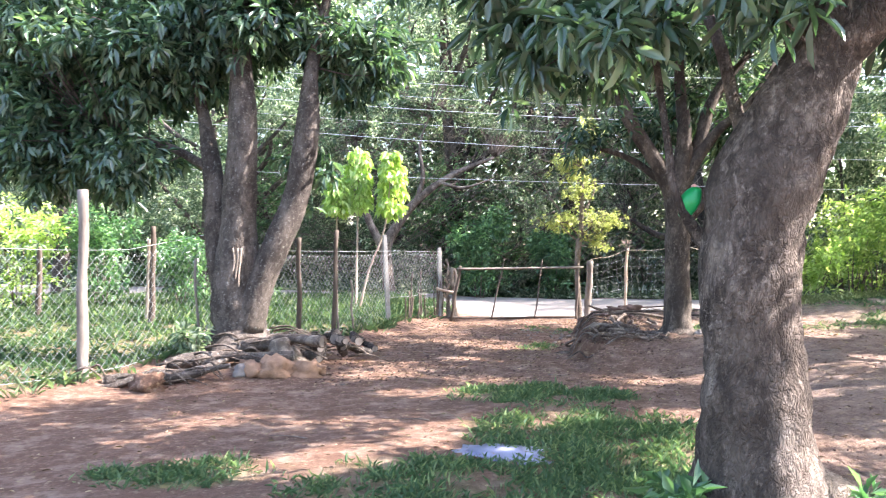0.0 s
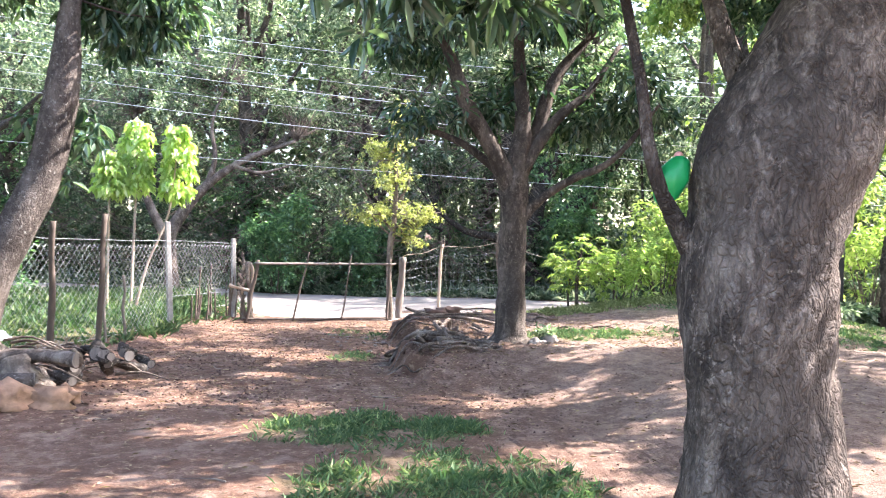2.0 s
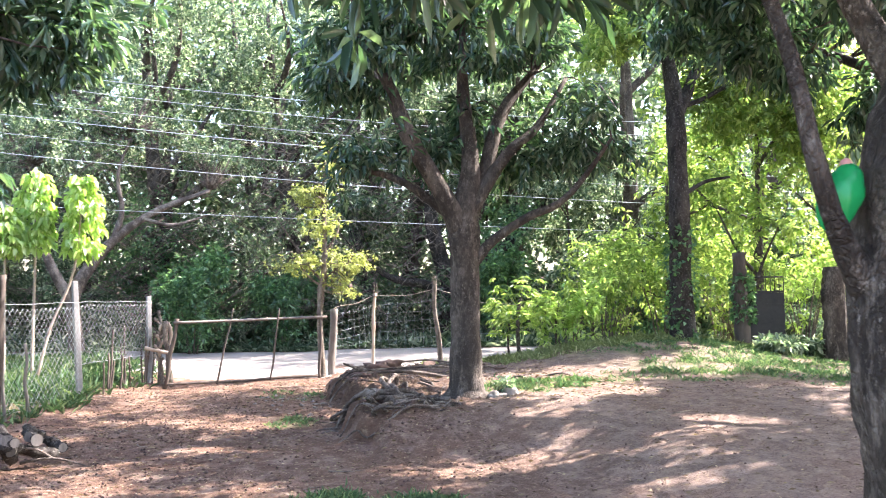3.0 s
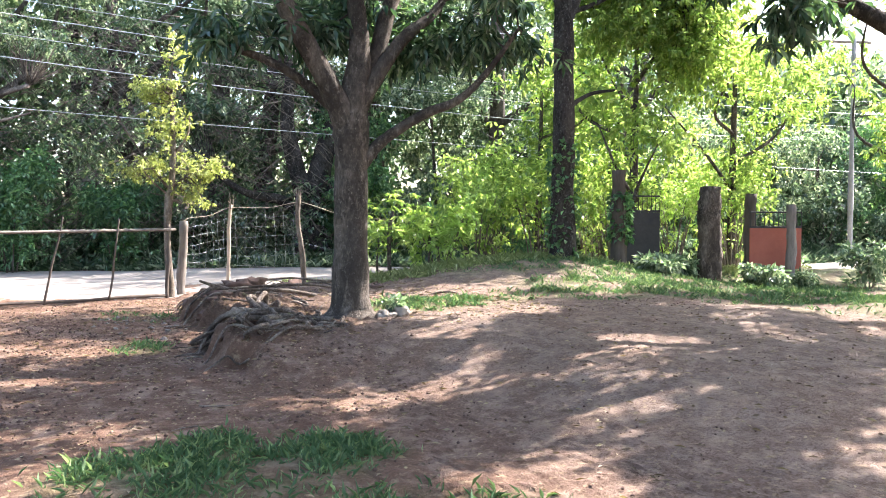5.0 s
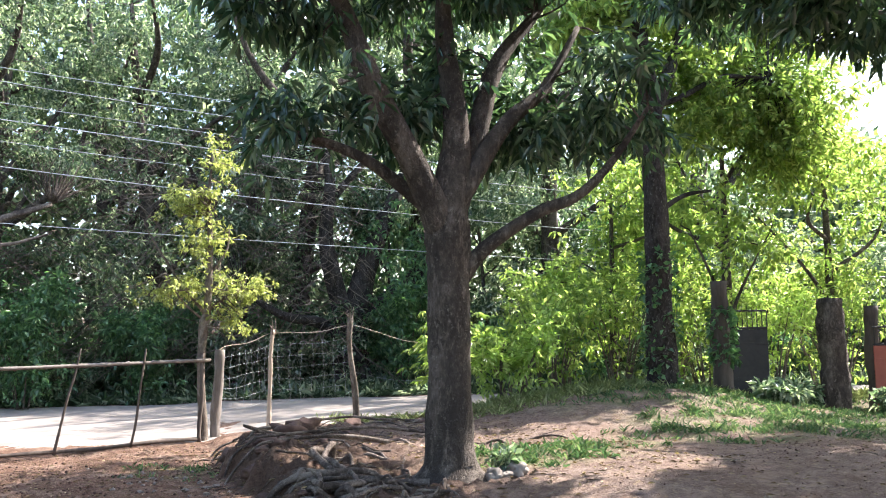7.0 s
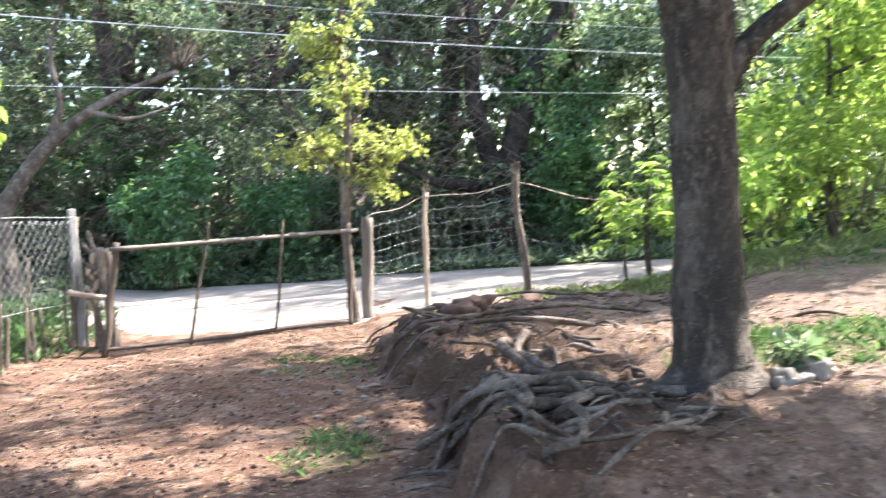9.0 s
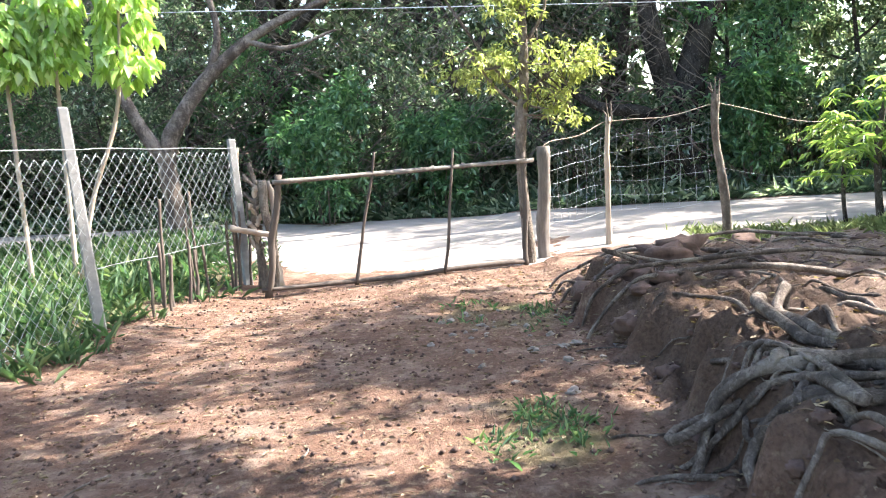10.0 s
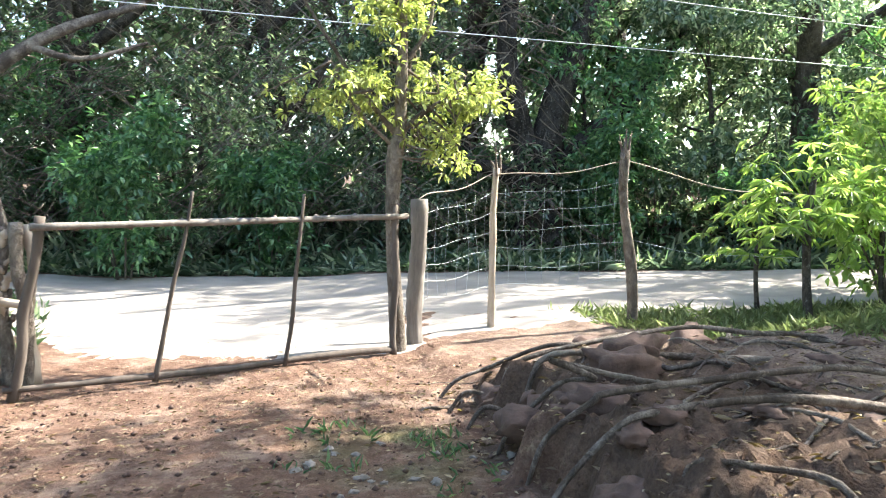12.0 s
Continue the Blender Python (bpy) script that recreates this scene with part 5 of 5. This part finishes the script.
def pale_leaning_tree():
    x, y = -1.75, 27.0
    foot = (x, y, ground_z(x, y) - 0.1)
    limbs = [[(0, 0, 0, 0.240), (-0.05, 0, 0.8, 0.192), (-0.1, 0, 1.6, 0.176), (0.2, 0, 2.3, 0.160), (0.9, 0, 3.2, 0.128), (2.0, 0, 4.0, 0.096), (3.4, 0, 4.6, 0.056)],
             [(-0.1, 0, 1.5, 0.160), (-0.6, 0, 2.4, 0.128), (-1.0, 0.1, 3.6, 0.096), (-1.1, 0.2, 5.2, 0.056)],
             [(0.9, 0, 3.2, 0.096), (1.1, 0, 4.0, 0.072), (1.0, 0, 5.0, 0.048), (1.4, 0, 6.2, 0.024)],
             [(1.6, 0, 3.8, 0.064), (2.4, -0.2, 3.6, 0.048), (3.4, -0.3, 3.9, 0.024)]]
    lobes = [(-1.0, 0.3, 5.6, 1.5, 1.2, 1.0), (1.4, 0.6, 6.4, 1.6, 1.2, 1.0), (3.4, 0.6, 5.6, 1.4, 1.2, 0.720)]
    tree("forest_tree", foot, limbs, lobes, "leaning pale-barked tree with twisting bare limbs", BARK_ROOT, LEAF_FOREST, 1100, 8, 0.13, 0.05, 91, 0.45, 14, None, 0.3, "trees across the road", 3)


def great_dark_tree():
    x, y = 8.7, 26.3
    foot = (x, y, ground_z(x, y) - 0.1)
    limbs = [[(0, 0, 0, 0.55), (0, 0, 0.6, 0.42), (0.1, 0, 1.6, 0.36), (0.5, 0, 3.0, 0.3), (1.2, 0, 4.6, 0.22), (2.2, 0, 6.6, 0.1)],
             [(0, 0, 1.0, 0.3), (-0.4, 0, 2.2, 0.24), (-0.7, 0, 3.6, 0.2), (-0.6, 0, 5.2, 0.14), (-1.0, 0.2, 7.0, 0.07)],
             [(0.1, 0, 1.2, 0.24), (0.9, -0.2, 2.0, 0.2), (2.0, -0.3, 2.9, 0.15), (3.2, -0.3, 4.2, 0.08)],
             [(-0.1, 0, 0.9, 0.2), (-0.9, -0.2, 1.4, 0.15), (-2.0, -0.4, 1.6, 0.1), (-3.0, -0.4, 2.2, 0.05)]]
    lobes = [(1.8, 0.3, 6.8, 1.8, 1.4, 1.2), (-1.0, 0.3, 7.0, 1.7, 1.4, 1.2), (3.2, 0.2, 4.8, 1.4, 1.1, 0.9), (-3.0, 0.2, 3.6, 1.2, 1.0, 0.9), (0.4, 0.8, 4.4, 1.4, 1.0, 1.0), (-2.2, 0.6, 5.2, 1.3, 1.0, 0.9)]
    tree("forest_tree", foot, limbs, lobes, "massive dark tree with wide splayed limbs", BARK_BLACK, LEAF_FOREST, 1900, 8, 0.17, 0.06, 92, 0.45, 16, (0.2, 0.4, 5), 0.3, "trees across the road", 8)


pale_leaning_tree()
great_dark_tree()


# ---- woven stock fence beside the gate ----
def stock_fence():
    fence = thing("stock_fence", (0, 0, 0), "sagging pale woven-wire stock fence", "fence")
    posts = [(3.36, 19.13), (4.3, 19.5), (5.5, 18.95), (6.9, 18.1)]
    tops = [1.3, 1.5, 1.6, 1.2]
    for k in range(3):
        a, b = np.array(posts[k]), np.array(posts[k + 1])
        for j in range(7):
            rows = []
            for s in np.linspace(0, 1, 9):
                x, y = a + (b - a) * s
                z = ground_z(x, y) + (tops[k] + (tops[k + 1] - tops[k]) * s) * (0.28 + 0.72 * j / 6) - 0.02 * math.sin(3.14 * s) * (1 + 0.2 * j) + 0.012 * math.sin(9 * s + j)
                rows.append((x, y + 0.02 * math.sin(7 * s + j), z, 0.0016 if j < 6 else 0.005))
            if k < 2 or j in (2, 6):
                tubes_object("strand", [tube(rows, 4, 2)], WIRE if j < 6 else WOOD_PALE, fence)
        if k < 2:
            for s in np.linspace(0.1, 0.9, 7):
                x, y = a + (b - a) * s
                t = tops[k] + (tops[k + 1] - tops[k]) * s - 0.02 * math.sin(3.14 * s)
                z = ground_z(x, y)
                rows = [(x + 0.02 * math.sin(q * 5 + s * 9), y, z + t * (0.28 + 0.62 * q), 0.0018) for q in np.linspace(0, 1, 6)]
                tubes_object("stay", [tube(rows, 4, 2)], WIRE, fence)


stock_fence()

# thin stakes under the chain-link near the corner
rng_s = np.random.RandomState(17)
for k in range(15):
    s = rng_s.uniform(0.25, 1.0)
    x, y = -1.1 + 1.05 * s + 0.05 * rng_s.randn(), 16.8 + 2.2 * s
    post(x, y, rng_s.uniform(0.5, 1.1), 0.016, WOOD_DARK, "thin dark stake under the wire fence", "stake", (0.03 * rng_s.randn(), 0), 200 + k, "thin stakes", 0.008)
for k, (x, y, h) in enumerate([(-1.65, 15.2, 1.0), (-1.85, 14.7, 0.9), (-2.75, 12.4, 1.3), (-3.3, 11.2, 1.2)]):
    post(x, y, h, 0.022, WOOD_GREY, "thin grey stake in the fence line", "stake", (-0.04, 0), 230 + k, "thin stakes", 0.01)
for k, (x, y, h) in enumerate([(-5.9, 16.6, 1.75), (-5.7, 16.2, 2.0), (-8.4, 17.2, 1.6)]):
    post(x, y, h, 0.06, WOOD_DARK if k else WOOD_PALE, "old field post with a broken top", seed=240 + k, lean=(0.04, 0))
post(-0.12, 19.15, 1.5, 0.045, BARK_PALE, "knobbly pale stump post by the gate", "gate_post", (0.06, 0), 250, "gate posts", 0.014)
knobs = thing("knotted_stump", (0.1, 18.8, ground_z(0.1, 18.8) - 0.03), "gnarled pale stump with sawn-off knobs", "stump")
rng_k = np.random.RandomState(19)
for k in range(13):
    z = 0.45 + 0.06 * k
    a, q = 2.4 * k, 0.05 + 0.05 * rng_k.rand()
    tubes_object("knob", [tube([(0.01, 0.0, z - 0.06, 0.022), (0.6 * q * math.cos(a), 0.3 * q * math.sin(a), z, 0.022), (q * math.cos(a), 0.5 * q * math.sin(a), z + 0.03, 0.025), (1.25 * q * math.cos(a), 0.6 * q * math.sin(a), z + 0.07, 0.012)], 8, 5, 0.6, 260 + k)], WOOD_PALE if k % 3 else BARK_PALE, knobs)
tubes_object("trunk", [tube([(0.03, 0, 0, 0.06), (0.02, 0, 0.35, 0.035), (-0.02, 0.02, 0.75, 0.04), (0.03, 0.02, 1.05, 0.035), (-0.02, 0.02, 1.36, 0.02)], 9, 5, 0.4, 270)], BARK_PALE, knobs)
tubes_object("stem", [tube([(0.2, -0.05, 0, 0.04), (0.16, -0.02, 0.5, 0.03), (0.2, 0, 0.9, 0.036), (0.15, 0, 1.15, 0.024)], 9, 5, 0.5, 271)], WOOD_PALE, knobs)
fallen = thing("crossbar", (0, 0, 0), "pale broken crossbar tied to the gate stump", "bar")
stick("bar", (-0.15, 18.6, 0.62), (0.28, 18.5, 0.52), 0.035, 0.028, WOOD_PALE, fallen, 251)


# ---- the green bundle in the fork ----
def green_bundle():
    p = thing("plastic_bundle", (1.34, 4.51, 1.75), "green plastic bundle wedged in the tree fork", "bundle")
    bm = bmesh.new()
    bmesh.ops.create_icosphere(bm, subdivisions=4, radius=1)
    for v in bm.verts:
        k = 1 + 0.12 * noise.noise(v.co * 1.6) + 0.03 * noise.noise(v.co * 5)
        taper = 1 - 0.28 * max(0.0, -v.co.z)
        v.co = Vector((v.co.x * 0.062 * k * taper + 0.03 * v.co.z, v.co.y * 0.05 * k * taper, v.co.z * 0.09 * k))
    for f in bm.faces:
        f.smooth = True
    part("bag", bm, GREEN_PLASTIC, p)
    bm = bmesh.new()
    bmesh.ops.create_icosphere(bm, subdivisions=3, radius=0.016, matrix=Matrix.Translation((0.025, 0, 0.088)))
    for f in bm.faces:
        f.smooth = True
    part("knot", bm, PINK_PLASTIC, p, "pink knotted top")


green_bundle()


# ---- grass, litter ----
def blades(name, x, y, low, high, mat, label, seed, width=0.012, upright=0.9):
    rng = np.random.RandomState(seed)
    n = len(x)
    base = np.stack([x, y, land(x, y) - 0.01], -1)
    way = np.stack([0.55 * rng.randn(n), 0.55 * rng.randn(n), np.full(n, upright)], -1)
    v, f = leaves(base, way, rng.uniform(low, high, n), width * (0.7 + 0.6 * rng.rand(n)), 0.15, 0.35, rng)
    ob = mesh_object(name, v, f, mat)
    return tagged(ob, label, "grass", kind="stuff")


def grassy(n, x0, x1, y0, y1, seed, keep):
    rng = np.random.RandomState(seed)
    cx, cy = rng.uniform(x0, x1, n), rng.uniform(y0, y1, n)
    ok = rng.rand(n) < keep(cx, cy)
    cx, cy = cx[ok], cy[ok]
    k = 9
    return (cx[:, None] + 0.05 * rng.randn(len(cx), k)).ravel(), (cy[:, None] + 0.05 * rng.randn(len(cx), k)).ravel()


x, y = grassy(52000, -5, 4, 2.5, 10, 1, lambda a, b: grass_cover(a, b) ** 1.6 * (a > fence_x(b)) * 0.45)
blades("yard_grass", x, y, 0.03, 0.11, GRASS, "short green grass in patches on the earth", 2, 0.006)
x, y = grassy(24000, 3.5, 14, 9, 15.5, 3, lambda a, b: grass_cover(a, b) ** 1.8 * 0.3)
blades("yard_grass", x, y, 0.04, 0.12, GRASS, "green grass under the trees", 4, 0.007)
x, y = grassy(14000, -14, 0.2, 6, 24, 5, lambda a, b: (a < fence_x(b) + 0.35) * (0.15 + 0.35 * np.sin(a * 1.3) ** 2))
blades("field_grass", x, y, 0.07, 0.24, GRASS, "long grass along the wire fence", 6, 0.009)
x, y = grassy(9000, -12, -0.6, 16.5, 26, 7, lambda a, b: (a < fence_x(b) - 0.6) * 0.5)
blades("field_grass", x, y, 0.1, 0.3, GRASS, "rough green grass in the field", 8, 0.006)
x, y = grassy(26000, 5.4, 16, 15.5, 21, 9, lambda a, b: ease(-10, -8.5, road_distance(a, b)) * (1 - ease(-5.4, -4.9, road_distance(a, b))) * 0.17)
blades("verge_grass", x, y, 0.05, 0.17, GRASS_VERGE, "sunlit pale green verge grass", 10, 0.0045)
rng_g = np.random.RandomState(12)
n = 45000
s, off = rng_g.uniform(-40, 40, n), 0.1 + 3.5 * rng_g.rand(n) ** 1.5
p = ROAD_FAR + s[:, None] * ROAD_WAY + off[:, None] * ROAD_OUT
blades("bank_weeds", p[:, 0], p[:, 1], 0.12, 0.5, LEAF_FOREST, "shaded weeds on the far road bank", 13, 0.045, 0.6)
x, y = grassy(1500, 0.3, 3.0, 12.5, 17.5, 15, lambda a, b: grass_cover(a, b) * 0.8)
blades("path_weeds", x, y, 0.03, 0.1, GRASS, "sparse weeds on the path", 16, 0.01)


def litter(n, x0, x1, y0, y1, seed, size, mat, label):
    rng = np.random.RandomState(seed)
    x, y = rng.uniform(x0, x1, n), rng.uniform(y0, y1, n)
    base = np.stack([x, y, land(x, y) + 0.006 + 0.006 * rng.rand(n)], -1)
    a = rng.rand(n) * 6.28
    v, f = leaves(base, np.stack([np.cos(a), np.sin(a), 0.15 * rng.rand(n)], -1), size * (0.5 + rng.rand(n)), size * 0.35, 0.2, 0.1, rng)
    tagged(mesh_object("leaf_litter", v, f, mat), label, "leaf litter", kind="stuff")


DRY_LEAF = leaf_material("dry_leaf", (0.08, 0.05, 0.03), (0.17, 0.115, 0.07), (0.30, 0.23, 0.15), 0.15, 0.8)
litter(6000, -3, 12, 4, 18, 21, 0.05, DRY_LEAF, "scattered dry brown leaves on the earth")
litter(6500, -1.2, 3.2, 9.5, 18.6, 24, 0.032, DRY_LEAF, "crumbled brown leaf litter on the path")
litter(1800, 2.5, 6, 11.5, 17.5, 22, 0.06, DRY_LEAF, "dry leaves caught between the roots")
rng_t = np.random.RandomState(23)
for k in range(60):
    x, y, a = rng_t.uniform(-2, 9), rng_t.uniform(6, 17), rng_t.rand() * 6.28
    n = rng_t.uniform(0.1, 0.4)
    p = thing("fallen_twig", (0, 0, 0), "dry fallen twig on the earth", "twig", "fallen twigs")
    rows = [(x + n * s * math.cos(a + 0.5 * s), y + n * s * math.sin(a + 0.5 * s), 0, 0.006 * (1.2 - s)) for s in np.linspace(0, 1, 4)]
    tubes_object("twig", [tube([(r[0], r[1], ground_z(r[0], r[1]) + 0.008, r[3]) for r in rows], 5, 2)], BARK_PALE, p)


def crumbs(n, x0, x1, y0, y1, seed, size):
    """Crumbs of earth and gravel: small uneven octahedra."""
    rng = np.random.RandomState(seed)
    x, y = rng.uniform(x0, x1, n), rng.uniform(y0, y1, n)
    near = rng.rand(n) < 0.7             # most lie in drifts
    k = rng.randint(0, 60, n)
    x = np.where(near, x[:60][k] + 0.45 * rng.randn(n), x)
    y = np.where(near, y[:60][k] + 0.45 * rng.randn(n), y)
    r = size * (0.4 + rng.rand(n) ** 4 * 3.0)
    c = np.stack([x, y, land(x, y) + 0.3 * r], -1)
    d = np.array([[1, 0, 0], [0, 1, 0], [-1, 0, 0], [0, -1, 0], [0, 0, 0.8], [0, 0, -0.8]])
    v = c[:, None, :] + r[:, None, None] * d[None] * (0.7 + 0.6 * rng.rand(n, 6, 1))
    k = np.arange(n)[:, None, None] * 6
    f = np.array([[0, 1, 4], [1, 2, 4], [2, 3, 4], [3, 0, 4], [1, 0, 5], [2, 1, 5], [3, 2, 5], [0, 3, 5]])
    tagged(mesh_object("earth_crumbs", v.reshape(-1, 3), (k + f[None]).reshape(-1, 3), BANK_EARTH), "loose crumbs of earth and gravel", "gravel", kind="stuff")


crumbs(8000, -1.5, 3.0, 9.5, 18.5, 31, 0.0065)
crumbs(5000, 2, 9, 6, 17.5, 32, 0.0045)
# thin flat lump in uneven blue-grey
lump("blue_patch", 0.42, 6.1, 0.33, 0.05, BLUE_GREY, "flat blue-grey patch on the grass", "ash", "", 33, 0.0)


# ---- earth, root and bag at the fence tree ----
for k, (x, y, r) in enumerate([(-1.75, 10.1, 0.2), (-2.0, 9.95, 0.23), (-2.3, 9.95, 0.19), (-1.58, 10.3, 0.15)]):
    lump("earth_mound", x, y, r, 0.75, ORANGE_EARTH, "crumbling orange earth mound under the logs", "earth", "earth by the logs", 1041 + k, 0.1)
big_root = thing("buttress_root", (0, 0, 0), "thick buttress root of the fence tree", "root")
for k, (dx, dy, r) in enumerate([(1.0, -0.8, 0.085), (0.3, -1.0, 0.07), (-0.6, -0.9, 0.07)]):
    rows = []
    for s in np.linspace(0, 1, 6):
        x, y = -2.62 + dx * s, 10.95 + dy * s + 0.1 * math.sin(5 * s + k)
        rows.append((x, y, ground_z(x, y) + 0.05 * (1 - s) - 0.01 + 0.04 * math.sin(7 * s), r * (1 - 0.5 * s)))
    rows.append((rows[-1][0] + 0.05, rows[-1][1] - 0.1, ground_z(rows[-1][0], rows[-1][1]) - 0.03, r * 0.3))
    tubes_object("root", [tube(rows, 9, 4, 0.2, 50 + k)], BARK_BROWN, big_root)
bag = lump("plastic_bag", -3.15, 14.3, 0.16, 0.7, BAG_PLASTIC, "crumpled pale-blue plastic bag in the grass", "bag", "", 44, 0.6)
rag = thing("rag", (-2.66, 10.72, ground_z(-2.72, 11.1) + 1.15), "pale rag strips hanging on the trunk", "rag")
for k in range(3):
    rows = [(0.05 * k - 0.05 + 0.02 * math.sin(3 * s + k), -0.02 - 0.01 * k, 0.1 - (0.3 + 0.1 * k) * s, 0.009 * (1.1 - 0.4 * s)) for s in np.linspace(0, 1, 6)]
    tubes_object("strip", [tube(rows, 6, 2, 0.2, 70 + k)], WOOD_PALE, rag)
bush("weed_clump", 1.2, 4.15, 0.17, 0.26, LEAF_GREEN, 26, 0.12, 0.045, 490, "leafy weed clump at the trunk's foot", "weed clumps", stems=3)
bush("weed_clump", 2.15, 4.0, 0.2, 0.25, LEAF_GREEN, 26, 0.1, 0.04, 491, "leafy weed clump at the trunk's foot", "weed clumps", stems=3)
bush("weed_clump", 3.98, 12.4, 0.14, 0.2, LEAF_FOREST, 14, 0.09, 0.045, 492, "leafy weed clump by the stones", "weed clumps", stems=3)
bush("weed_clump", -3.2, 10.6, 0.22, 0.4, LEAF_FOREST, 40, 0.12, 0.045, 493, "leafy climber at the fence tree", "weed clumps", stems=4)


def splinters(x, y, z, n, seed, label):
    rng = np.random.RandomState(seed)
    p = thing("splinter_top", (x, y, z), label, "post top", "splintered post tops")
    for k in range(n):
        a = 6.28 * k / n
        tubes_object("splinter", [tube([(0.03 * math.cos(a), 0.03 * math.sin(a), -0.06, 0.018), (0.04 * math.cos(a), 0.04 * math.sin(a), 0.05, 0.014), (0.06 * math.cos(a) + 0.02 * rng.randn(), 0.06 * math.sin(a), rng.uniform(0.1, 0.26), 0.003)], 5, 3, 0.2, seed + k)], BARK_PALE, p)


splinters(5.45, 18.95, ground_z(5.55, 18.95) + 1.68, 6, 280, "splintered broken top of the brown stake")
splinters(4.34, 19.5, ground_z(4.28, 19.5) + 1.54, 3, 290, "frayed tip of the pale stake")
